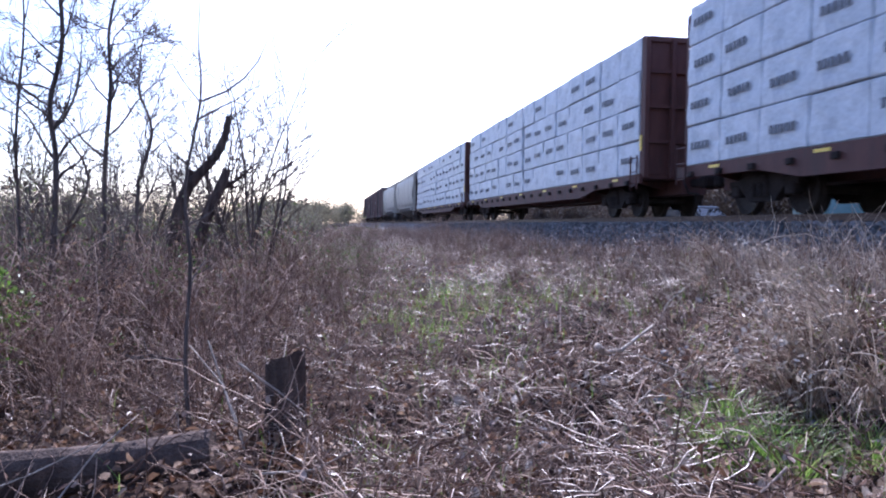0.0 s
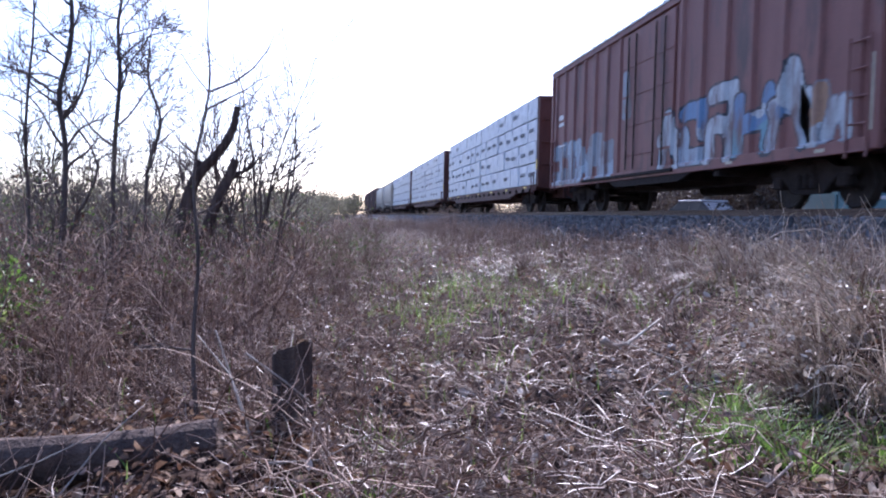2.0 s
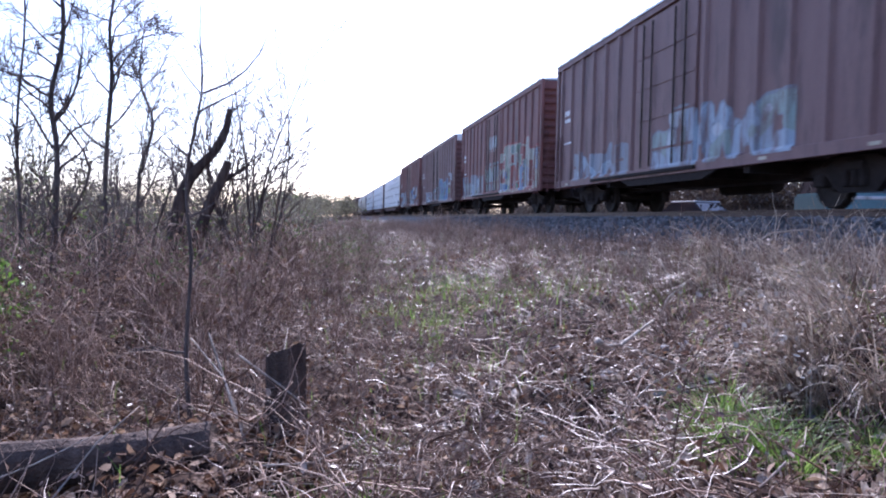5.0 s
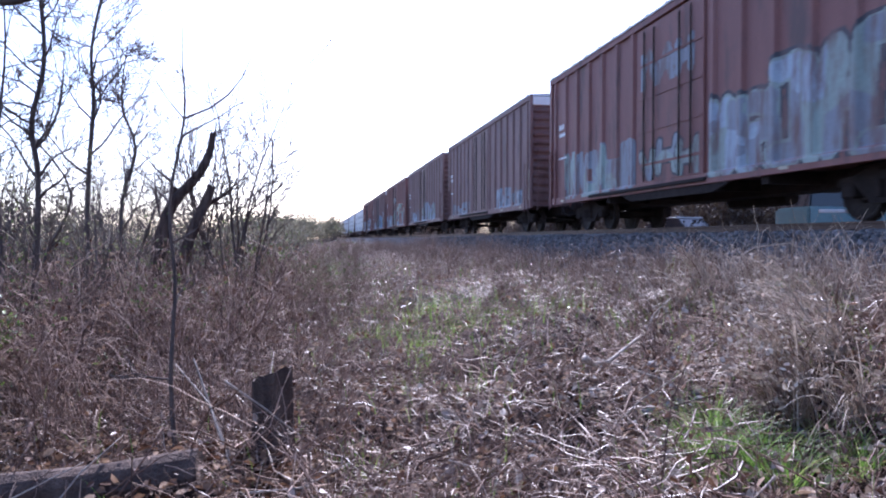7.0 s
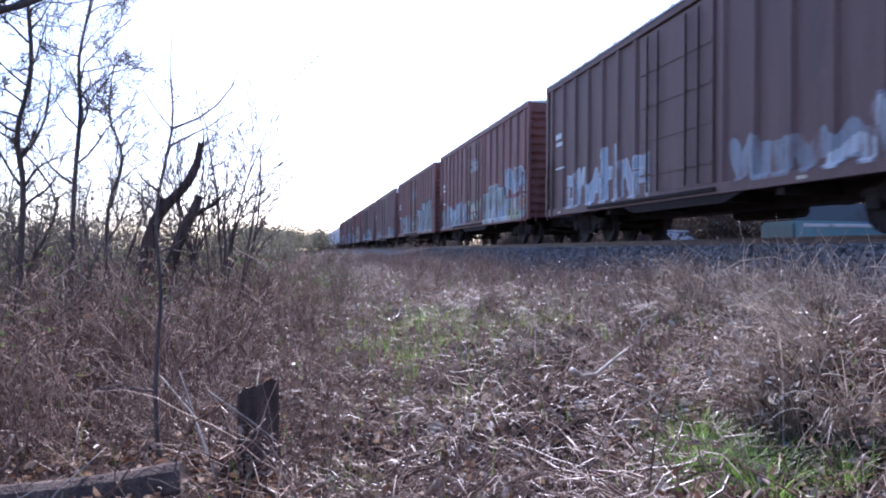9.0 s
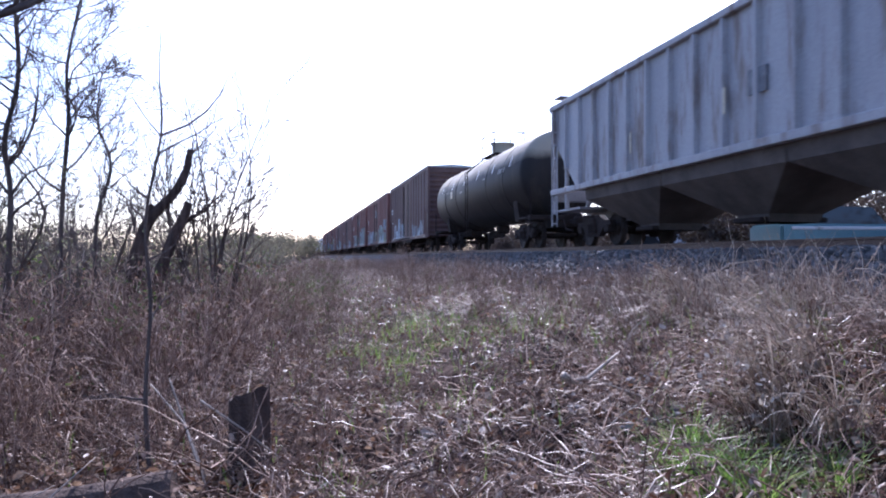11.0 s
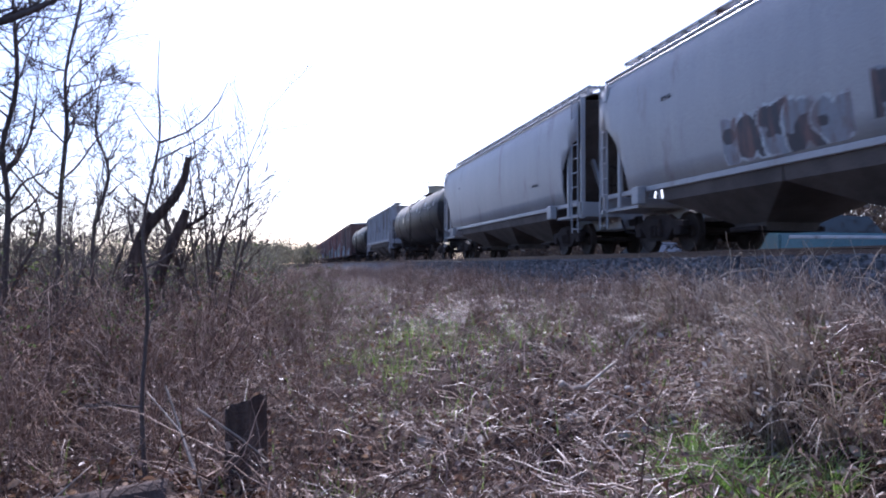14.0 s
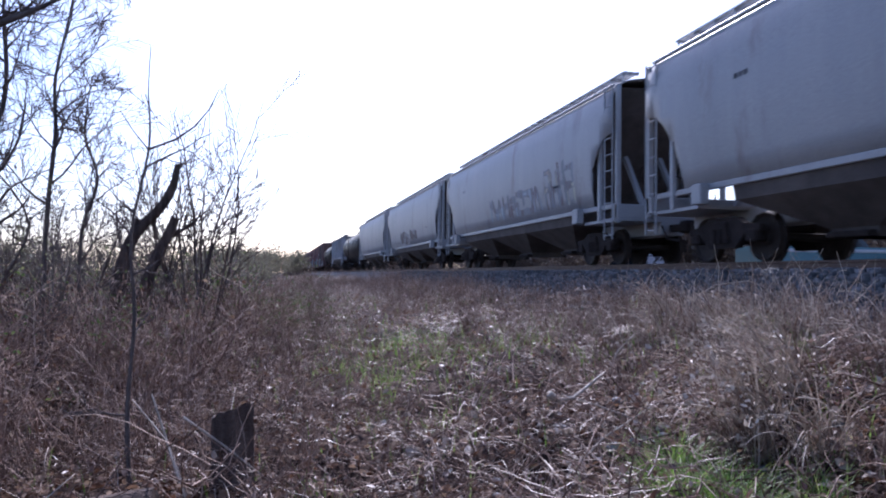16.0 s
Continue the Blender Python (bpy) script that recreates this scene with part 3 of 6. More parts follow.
    # stencilled marks become plain bars
    for y0, z, n, hh in ((h - 2.2, 3.25, 5, 0.17), (h - 2.6, 2.95, 6, 0.05), (1.6, 3.1, 1, 0.4), (-2.6, 3.2, 1, 0.3), (-h + 3.6, 3.0, 4, 0.09)):
        for k in range(n):
            y = y0 - k * 0.24
            w = 0.09 if n > 1 else 0.24
            pts = []
            for zz in (z - hh, z + hh):
                x = -math.sqrt(max(0.01, (r + 0.012) ** 2 - (zz - zc) ** 2))
                pts.append((x, zz))
            bm = bmesh.new()
            f = [bm.verts.new((pts[0][0], y - w, pts[0][1])), bm.verts.new((pts[0][0], y + w, pts[0][1])), bm.verts.new((pts[1][0], y + w, pts[1][1])), bm.verts.new((pts[1][0], y - w, pts[1][1]))]
            bm.faces.new(f)
            bmesh.ops.solidify(bm, geom=bm.faces[:], thickness=0.006)
            part("stencil_bar", bm, FADED, car)
    for k in range(6):
        y = -h + 2.2 + k * (L - 4.4) / 5
        bm = bmesh.new()
        rows_ = []
        for zz in (zc + 0.35, zc + 0.55, zc + 0.75):
            x = -math.sqrt((r + 0.006) ** 2 - (zz - zc) ** 2)
            rows_.append([bm.verts.new((x, y - 0.05, zz)), bm.verts.new((x, y + 0.05, zz))])
        for a, b in zip(rows_, rows_[1:]):
            bm.faces.new((a[0], a[1], b[1], b[0]))
        bmesh.ops.solidify(bm, geom=bm.faces[:], thickness=0.006)
        part("reflector", bm, WHITE, car)
    part("placard", blk(-r - 0.03, -r - 0.015, 3.4, 3.75, zc - 0.1, zc + 0.25), REFLECT, car)
    running_gear(car, h, h - 2.0)
    stand(car, lead * PITCH, L)
    return car


def bays(car, half, zt, n, mat, w_top=1.5, inner=0.0):
    """Hopper bays that taper down to their gates."""
    step = 2 * half / n
    for k in range(n):
        y = -half + step * (k + 0.5)
        bm = bmesh.new()
        lv = [(w_top, step / 2, zt), (w_top * 0.97, step / 2 * 0.985, zt - 0.38), (0.6, 0.5, 0.52), (0.55, 0.45, 0.36)]
        rings = [[bm.verts.new((sx * w, y + sy * d, z)) for sx, sy in ((-1, -1), (1, -1), (1, 1), (-1, 1))] for w, d, z in lv]
        for a, b in zip(rings, rings[1:]):
            for i in range(4):
                bm.faces.new((a[i], a[(i + 1) % 4], b[(i + 1) % 4], b[i]))
        bm.faces.new(rings[0])
        bm.faces.new(rings[-1])
        part("hopper_bay", bm, mat, car)
        part("outlet_gate", blk(-0.75, 0.75, y - 0.45, y + 0.45, 0.36, 0.46, bevel=0.02), IRON, car)


def end_frame(car, h, z_sill, z_top, mat, white_rail=True):
    for s in (-1, 1):
        bm = bmesh.new()
        block(bm, -1.5, 1.5, *sorted((s * h, s * (h - 0.25))), z_sill - 0.35, z_sill, 0.02)
        block(bm, -0.3, 0.3, *sorted((s * h, s * (h - 3.4))), 0.72, 1.1, 0.02)
        block(bm, -1.45, 1.45, *sorted((s * h, s * (h - 2.0))), 1.05, 1.12)
        for x in (-1.5, 1.38):
            block(bm, x, x + 0.12, *sorted((s * (h - 0.02), s * (h - 0.14))), 1.0, z_top, 0.012)
            block(bm, x, x + 0.1, *sorted((s * (h - 1.0), s * (h - 1.12))), 1.1, z_top - 0.2, 0.012)
        for x in (-0.5, 0.5):
            extrude(bm, [(s * (h - 0.2), 1.1), (s * (h - 0.35), 1.1), (s * (h - 1.6), 2.8), (s * (h - 1.5), 2.9)], "x", x - 0.05, x + 0.05)
        part("end_frame", bm, mat, car)
        bm = bmesh.new()
        ladder(bm, -1.57, *sorted((s * (h - 0.12), s * (h - 0.56))), 0.6, z_top, 0.4)
        part("ladder", bm, mat, car)
        bm = bmesh.new()
        rod(bm, [(0.6, s * (h - 0.5), 1.75), (0.6, s * (h - 1.2), 1.75)], 0.16, 10)
        part("air_reservoir", bm, IRON, car)
        bm = bmesh.new()
        for k in range(12):
            a0, a1 = 2 * math.pi * k / 12, 2 * math.pi * (k + 1) / 12
            rod(bm, [(-0.6 + 0.28 * math.cos(a0), s * (h - 0.02), 2.2 + 0.28 * math.sin(a0)), (-0.6 + 0.28 * math.cos(a1), s * (h - 0.02), 2.2 + 0.28 * math.sin(a1))], 0.018, 4)
        rod(bm, [(-0.6, s * (h - 0.02), 1.1), (-0.6, s * (h - 0.02), 2.2)], 0.02, 5)
        part("brake_wheel", bm, IRON, car)


def covered_hopper(lead, label, mat, L=18.0, marks=None):
    """Smooth-sided covered hopper with rounded sides, arched ends and a roof walk."""
    h = L / 2
    car = tagged(empty("covered_hopper"), label, "hopper car", group="freight cars of the train")
    prof = [(1.42, 1.46), (1.50, 1.9), (1.58, 2.5), (1.6, 3.1), (1.585, 3.8), (1.53, 4.2), (1.4, 4.43), (1.1, 4.57), (0.6, 4.65), (0.0, 4.68)]
    bm = bmesh.new()
    ys = [(-h + 0.16 + 1.3 * f, 1 - f) for f in (0, 0.2, 0.4, 0.55, 0.7, 0.8, 0.88, 0.94, 0.98, 1.0)]
    ys = ys + [(-y, g) for y, g in reversed(ys)]
    rings = []
    for y, g in ys:
        zb = 1.46 + 1.75 * math.sqrt(max(0, 1 - (1 - g) ** 2))   # underside climbs in an arch towards the end
        ring = []
        for w, z in prof:
            zz = max(z, zb)
            ww = np.interp(zz, [p[1] for p in prof], [p[0] for p in prof])
            ring.append((ww, zz))
        full = [(-w, z) for w, z in ring] + [(w, z) for w, z in reversed(ring[:-1])]
        rings.append([bm.verts.new((w, y, z)) for w, z in full])
    for a, b in zip(rings, rings[1:]):
        for k in range(len(a) - 1):
            if len({tuple(round(c, 4) for c in v.co) for v in (a[k], a[k + 1], b[k + 1], b[k])}) == 4:
                bm.faces.new((a[k], a[k + 1], b[k + 1], b[k]))
    bmesh.ops.remove_doubles(bm, verts=bm.verts[:], dist=0.0005)
    bmesh.ops.recalc_face_normals(bm, faces=bm.faces)
    bmesh.ops.solidify(bm, geom=bm.faces[:], thickness=0.02)
    part("body", bm, mat, car, smooth=True)
    # Slope sheets take the dark bay colour as their recess shade.
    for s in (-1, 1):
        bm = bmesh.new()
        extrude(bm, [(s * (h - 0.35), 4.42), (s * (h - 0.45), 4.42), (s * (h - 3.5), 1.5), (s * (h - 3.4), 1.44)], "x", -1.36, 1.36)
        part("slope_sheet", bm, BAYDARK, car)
    for s in (-1, 1):
        part("side_sill", blk(*sorted((s * 1.36, s * 1.45)), -h + 0.3, h - 0.3, 1.38, 1.5, bevel=0.015), mat, car)
        part("roof_rail", blk(*sorted((s * 1.42, s * 1.5)), -h + 0.25, h - 0.25, 4.39, 4.47, bevel=0.02), mat, car)
        for y in (-h + 2.22, h - 2.22):
            part("jacking_pad", blk(*sorted((s * 1.46, s * 1.66)), y - 0.17, y + 0.17, 1.1, 1.5, bevel=0.02), mat, car)
    bm = bmesh.new()
    for x in (-1.02, -0.86, -0.70, 0.70, 0.86, 1.02):
        block(bm, x - 0.06, x + 0.06, -h + 0.5, h - 0.5, 4.85, 4.88)
    for k in range(26):
        y = -h + 0.6 + k * (L - 1.2) / 25
        block(bm, -1.1, -0.62, y - 0.025, y + 0.025, 4.81, 4.85)
        block(bm, 0.62, 1.1, y - 0.025, y + 0.025, 4.81, 4.85)
        rod(bm, [(-1.05, y, 4.55), (-1.05, y, 4.83)], 0.02, 5)
        rod(bm, [(1.05, y, 4.55), (1.05, y, 4.83)], 0.02, 5)
    part("roof_walk", bm, GALV, car)
    bm = bmesh.new()
    block(bm, -0.3, 0.3, -h + 1.0, h - 1.0, 4.64, 4.77, 0.03)
    part("hatch_cover", bm, mat, car)
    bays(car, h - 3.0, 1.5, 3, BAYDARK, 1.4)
    end_frame(car, h, 1.46, 4.4, mat)
    for y0, z, n, hh, w in marks or ((h - 3.0, 3.6, 4, 0.2, 0.10), (h - 3.0, 3.15, 6, 0.12, 0.07), (h - 3.2, 2.6, 7, 0.06, 0.05), (-h + 4.2, 2.4, 5, 0.05, 0.06)):
        for k in range(n):
            y = y0 - k * w * 2.9
            xs = [-np.interp(zz, [p[1] for p in prof], [p[0] for p in prof]) - 0.008 for zz in (z - hh, z + hh)]
            bm = bmesh.new()
            bm.faces.new([bm.verts.new(p) for p in ((xs[0], y - w, z - hh), (xs[0], y + w, z - hh), (xs[1], y + w, z + hh), (xs[1], y - w, z + hh))])
            bmesh.ops.solidify(bm, geom=bm.faces[:], thickness=0.006)
            part("stencil_bar", bm, PRINT, car)
    running_gear(car, h, h - 2.2)
    stand(car, lead * PITCH, L)
    return car


def ribbed_hopper(lead, label, mat, L=17.4):
    h = L / 2
    car = tagged(empty("ribbed_hopper"), label, "hopper car", group="freight cars of the train")
    bm = bmesh.new()
    # side sheets and roof as one shell, ends slope in below
    extrude(bm, [(-h + 0.1, 4.28), (h - 0.1, 4.28), (h - 0.1, 3.3), (h - 1.9, 1.68), (-h + 1.9, 1.68), (-h + 0.1, 3.3)], "x", -1.5, 1.5)
    part("body", bm, mat, car)
    for s in (-1, 1):
        for k in range(18):
            y = -h + 0.25 + k * (L - 0.5) / 17
            zb = 1.7 if abs(y) < h - 1.9 else 1.7 + (abs(y) - (h - 1.9)) * 0.9
            if s < 0:
                bm = bmesh.new()
                extrude(bm, [(-1.5, y - 0.07), (-1.6, y - 0.04), (-1.6, y + 0.04), (-1.5, y + 0.07)], "z", zb, 4.2)
                part("side_rib", bm, mat, car)
    bm = bmesh.new()
    for k in range(18):
        y = -h + 0.25 + k * (L - 0.5) / 17
        block(bm, 1.5, 1.6, y - 0.05, y + 0.05, 2.4, 4.2)
    tagged(part("far_side_rib", bm, mat, car), kind="stuff")
    for s in (-1, 1):
        part("side_sill", blk(*sorted((s * 1.44, s * 1.62)), -h + 0.1, h - 0.1, 1.58, 1.74, bevel=0.015), mat, car)
        part("top_chord", blk(*sorted((s * 1.46, s * 1.62)), -h, h, 4.18, 4.34, bevel=0.02), mat, car)
    bm = bmesh.new()
    extrude(bm, [(-1.5, 4.3), (-0.9, 4.46), (0.9, 4.46), (1.5, 4.3)], "y", -h + 0.1, h - 0.1)
    part("roof", bm, mat, car)
    bm = bmesh.new()
    for x in (-0.8, 0.8):
        block(bm, x - 0.28, x + 0.28, -h - 0.1, h + 0.1, 4.62, 4.65)
    for k in range(20):
        y = -h + 0.2 + k * (L - 0.4) / 19
        for x in (-0.8, 0.8):
            rod(bm, [(x, y, 4.4), (x, y, 4.63)], 0.025, 5)
    block(bm, -1.4, 1.4, -h - 0.15, -h + 0.35, 4.62, 4.65)
    block(bm, -1.4, 1.4, h - 0.35, h + 0.15, 4.62, 4.65)
    part("roof_walk", bm, GALV, car)
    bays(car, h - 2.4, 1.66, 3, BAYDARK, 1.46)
    end_frame(car, h, 1.74, 4.25, mat)
    bm = bmesh.new()
    for y, z in ((-0.6, 2.6), (3.2, 2.4)):
        block(bm, -1.612, -1.602, y - 0.04, y + 0.04, z - 0.25, z + 0.25)
    part("reflector", bm, REFLECT, car)
    bm = bmesh.new()
    block(bm, -1.56, -1.505, -1.75, -1.25, 2.55, 3.0)
    part("placard", bm, PRINT, car)
    running_gear(car, h, h - 2.1)
    stand(car, lead * PITCH, L)
    return car


SPRAYS = {}


def spray(colour):
    if colour not in SPRAYS:
        SPRAYS[colour] = material("spray_paint", [tuple(c * 0.72 for c in colour), colour, tuple(min(0.8, c * 1.15) for c in colour)], 0.6, scale=1.3, fine=40, bump=0.05, streak=4, dirt=(0.15, 0.085, 0.075), dirt_amount=0.5, dirt_scale=2.2)
    return SPRAYS[colour]


def graffiti(car, surface, y0, y1, z0, z1, fills, edge, count, seed, label, fat=0.2, wild=0.35, shadow=None):
    """Sprayed abstract forms on a car's side: fat strokes with an edge line, laid on the relief of surface(y, z)."""
    r = random.Random(seed)
    c = 0.032
    ys, zs = np.arange(y0, y1 + c, c), np.arange(z0, z1 + c, c)
    Y, Z = np.meshgrid(ys[:-1] + c / 2, zs[:-1] + c / 2, indexing="ij")
    colours = list(fills) + [edge] + ([shadow] if shadow else [])
    pick = np.full(Y.shape, -1)
    step = (y1 - y0) / count

    def near(a, b):
        dy, dz = b[0] - a[0], b[1] - a[1]
        f = np.clip(((Y - a[0]) * dy + (Z - a[1]) * dz) / max(1e-6, dy * dy + dz * dz), 0, 1)
        return np.hypot(Y - a[0] - f * dy, Z - a[1] - f * dz)
    for k in range(count):
        mid = y1 - step * (k + 0.5)
        w, lean = step * r.uniform(0.40, 0.55), r.uniform(-0.15, 0.15)
        top, low = z1 - fat - r.uniform(0, wild) * (z1 - z0), z0 + fat * 0.8 + r.uniform(0, 0.1)
        spots = [(mid + u * w + lean * (v - 0.5), low + v * (top - low)) for u, v in ((-0.8, 0), (0.8, 0), (-0.8, 1), (0.8, 1), (0, 1), (0, 0), (-0.8, 0.5), (0.8, 0.5))]
        lines = r.choice((((0, 2), (6, 7), (1, 3)), ((0, 2), (2, 3), (6, 7), (7, 1)), ((2, 3), (2, 6), (7, 1), (1, 0)), ((0, 4), (4, 1), (6, 7)), ((0, 2), (2, 3), (0, 1)), ((0, 4), (1, 3), (4, 7)), ((2, 5), (5, 3), (2, 6))))
        d = np.full(Y.shape, 9.0)
        for i, j in lines:
            d = np.minimum(d, near(spots[i], spots[j]))
        d = d + 0.03 * np.sin(9 * Y + k) * np.cos(8 * Z)
        if shadow:
            pick[(d < fat + 0.13) & (pick < 0)] = len(fills) + 1
        pick[d < fat + 0.05] = len(fills)
        a, b = r.randrange(len(fills)), r.randrange(len(fills))
        cut = low + (top - low) * r.uniform(0.3, 0.7) + 0.12 * np.sin(5 * Y + k)
        pick[(d < fat) & (Z >= cut)] = a
        pick[(d < fat) & (Z < cut)] = b
        if len(fills) > 2:
            blob = np.hypot(Y - mid - r.uniform(-w, w), (Z - r.uniform(low, top)) * 1.4)
            pick[(d < fat) & (blob < r.uniform(0.12, 0.3))] = r.randrange(len(fills))
    hit = np.argwhere(pick >= 0)
    VY, VZ = np.meshgrid(ys, zs, indexing="ij")
    v = np.stack([surface(VY, VZ) - 0.006, VY, VZ], -1).reshape(-1, 3)
    nz = len(zs)
    i = hit[:, 0] * nz + hit[:, 1]
    q = np.stack([i, i + 1, i + nz + 1, i + nz], 1)
    used, inv = np.unique(q, return_inverse=True)
    me = arrays("graffiti", v[used], inv.reshape(q.shape), spray(colours[0]))
    for colour in colours[1:]:
        me.materials.append(spray(colour))
    me.polygons.foreach_set("material_index", pick[hit[:, 0], hit[:, 1]].astype(np.int32))
    return link("graffiti", me, car, None, label)


def boxcar_side(posts=7, h=8.15):
    """Depth of a boxcar's near side with its posts, door, sill and chord."""
    at = [q * (1.85 + (h - 2.15) * k / (posts - 1) * 0.98) for q in (-1, 1) for k in range(posts)]

    def depth(y, z):
        out = np.full(y.shape, 1.531)
        out = np.where(np.abs(y) < 1.56, 1.588, out)
        for p in at:
            e = np.abs(y - p)
            out = np.maximum(out, np.where(e < 0.066, 1.597, np.where(e < 0.122, 1.597 - (e - 0.066) * 1.2, 0)))
        return -np.where(z < 1.07, 1.606, out)
    return depth


def hopper_side(y, z):
    return -np.interp(z, [1.34, 1.5, 1.51, 1.9, 2.5, 3.1, 3.8, 4.2], [1.452, 1.452, 1.43, 1.5, 1.58, 1.6, 1.585, 1.53])


def ribbed_side(y, z):
    return np.full(y.shape, -1.602)


OXIDE = [(0.17, 0.066, 0.056), (0.215, 0.092, 0.078), (0.26, 0.132, 0.115)]
DULL = [(0.16, 0.083, 0.075), (0.205, 0.117, 0.105), (0.25, 0.158, 0.142)]
BROWN = [(0.10, 0.055, 0.05), (0.14, 0.08, 0.07), (0.18, 0.11, 0.10)]
WHITISH, PALEBLUE, BLUE, TEALSPRAY = (0.44, 0.47, 0.49), (0.31, 0.37, 0.43), (0.13, 0.22, 0.36), (0.14, 0.28, 0.34)
GREYGREEN, CREAM, ORANGE, RED = (0.26, 0.32, 0.29), (0.42, 0.41, 0.33), (0.38, 0.22, 0.13), (0.30, 0.08, 0.07)
GREENSPRAY, LIME, INK, SLATE = (0.16, 0.26, 0.18), (0.27, 0.32, 0.13), (0.045, 0.045, 0.055), (0.22, 0.24, 0.27)


def build_train():
    y = 71.31 + 2.3
    for k in range(2):
        y += 20.9
        covered_hopper(y - 2.0, "tan-grey covered hopper car on the rails", HOPPERTAN)
    for k in range(3):
        y += 20.0
        boxcar(y - 2.0, "dark oxide-red boxcar far along the rails", FAR_BOX, FAR_BOX)
    for lead, sd in ((71.31, 3), (44.67, 2), (17.07, 1)):
        centerbeam_car(lead, "red centerbeam flatcar stacked with white-wrapped lumber bundles", sd)
    # y from, y to, z from, z to, fills, edge, count, fat, wild, shadow
    rows = [
        (-10.8, "oxide-red boxcar with pale and blue graffiti", OXIDE, None, (
            (2.2, 7.9, 0.92, 2.5, (SLATE, PALEBLUE, SLATE), SLATE, 6, 0.24, 0.3, None), (-6.6, -0.8, 0.95, 2.85, (PALEBLUE, BLUE, TEALSPRAY, WHITISH), INK, 5, 0.19, 0.3, None),
            (-7.7, -6.3, 1.0, 2.1, (ORANGE, WHITISH), SLATE, 2, 0.15, 0.4, None), (0.9, 1.5, 2.5, 3.9, (SLATE,), SLATE, 1, 0.07, 0.2, None))),
        (-30.62, "dull red boxcar with teal-blue graffiti and a white-topped end", DULL, WHITE, (
            (-5.5, -1.6, 0.95, 2.55, (TEALSPRAY, BLUE, TEALSPRAY), PALEBLUE, 5, 0.2, 0.25, None), (-6.9, -5.7, 1.9, 2.75, (WHITISH,), WHITISH, 2, 0.05, 0.2, None),
            (-6.7, -5.8, 1.4, 1.75, (LIME, CREAM), LIME, 1, 0.1, 0.1, None), (2.3, 5.6, 0.92, 1.9, (PALEBLUE, SLATE), WHITISH, 4, 0.17, 0.4, None), (-1.4, 1.4, 1.1, 2.2, (SLATE,), SLATE, 3, 0.08, 0.4, None))),
        (-51.04, "red boxcar with many-coloured graffiti along its side", OXIDE, None, (
            (-8.0, -1.6, 0.95, 3.15, (GREENSPRAY, BLUE, CREAM, RED, PALEBLUE, GREYGREEN), CREAM, 9, 0.17, 0.3, RED), (-1.5, 1.5, 1.1, 2.6, (GREYGREEN, CREAM, SLATE), SLATE, 3, 0.2, 0.3, None),
            (-0.9, 0.8, 3.0, 3.85, (WHITISH,), WHITISH, 3, 0.09, 0.3, None), (2.0, 7.8, 0.95, 2.2, (SLATE, GREYGREEN, PALEBLUE), SLATE, 7, 0.2, 0.4, None))),
        (-71.0, "faded red boxcar with pale graffiti", DULL, None, ((-5.0, 0.5, 1.0, 2.4, (WHITISH, PALEBLUE, GREYGREEN), SLATE, 6, 0.2, 0.4, None), (2.0, 6.5, 1.0, 2.0, (SLATE, PALEBLUE), SLATE, 5, 0.16, 0.4, None))),
        (-90.93, "dull red-grey ribbed boxcar with a white-topped end", DULL, WHITE, ((-7.0, -3.0, 1.0, 1.9, (SLATE, PALEBLUE), SLATE, 5, 0.14, 0.4, None), (2.5, 6.8, 1.0, 1.7, (SLATE,), SLATE, 5, 0.1, 0.4, None))),
        (-111.31, "red boxcar with grey-green block graffiti", OXIDE, None, (
            (-7.4, -1.7, 0.95, 3.0, (GREYGREEN, SLATE, PALEBLUE, SLATE), GREYGREEN, 8, 0.19, 0.35, INK), (1.7, 6.8, 0.95, 2.4, (SLATE, GREYGREEN), SLATE, 6, 0.2, 0.45, None),
            (-1.2, 1.3, 3.3, 4.3, (SLATE,), SLATE, 3, 0.1, 0.3, None), (-1.4, 1.4, 1.1, 2.1, (SLATE, GREYGREEN), INK, 3, 0.14, 0.4, None))),
        (-131.21, "red boxcar with pale grey-blue graffiti edged in white", OXIDE, None, (
            (-5.2, -1.7, 0.9, 2.8, (WHITISH, PALEBLUE, GREYGREEN), WHITISH, 3, 0.42, 0.35, None), (-7.9, -5.0, 1.9, 3.0, (PALEBLUE, SLATE), WHITISH, 2, 0.3, 0.2, None),
            (-7.9, -5.2, 0.9, 1.9, (CREAM, GREYGREEN, ORANGE, LIME), PALEBLUE, 3, 0.26, 0.2, None), (-0.7, 0.9, 3.4, 4.0, (WHITISH,), WHITISH, 2, 0.07, 0.2, None),
            (1.7, 7.9, 0.92, 2.3, (SLATE, GREYGREEN, PALEBLUE), SLATE, 6, 0.24, 0.4, None), (-1.4, 1.4, 1.1, 2.4, (SLATE, CREAM), INK, 3, 0.16, 0.4, None))),
        (-151.2, "dark brown boxcar with white graffiti", BROWN, None, ((1.0, 6.5, 1.0, 2.5, (WHITISH, PALEBLUE), WHITISH, 6, 0.12, 0.4, None), (-6.5, -2.0, 1.0, 2.0, (SLATE, WHITISH), SLATE, 5, 0.14, 0.4, None))),
    ]
    side = boxcar_side()
    for n, (lead, label, col, fascia, sprayed) in enumerate(rows):
        paint = material("boxcar_paint", col, 0.65, scale=0.9, fine=45, bump=0.12, streak=6, dirt=(0.10, 0.06, 0.055), dirt_amount=0.35)
        # Same paint as the sides, darkened so the ends carry their shade.
        shaded_end = material("boxcar_end_shaded", [tuple(c * 0.8 for c in k) for k in col], 0.7, scale=1.2, fine=40, bump=0.15, streak=5, dirt=(0.06, 0.035, 0.03), dirt_amount=0.3)
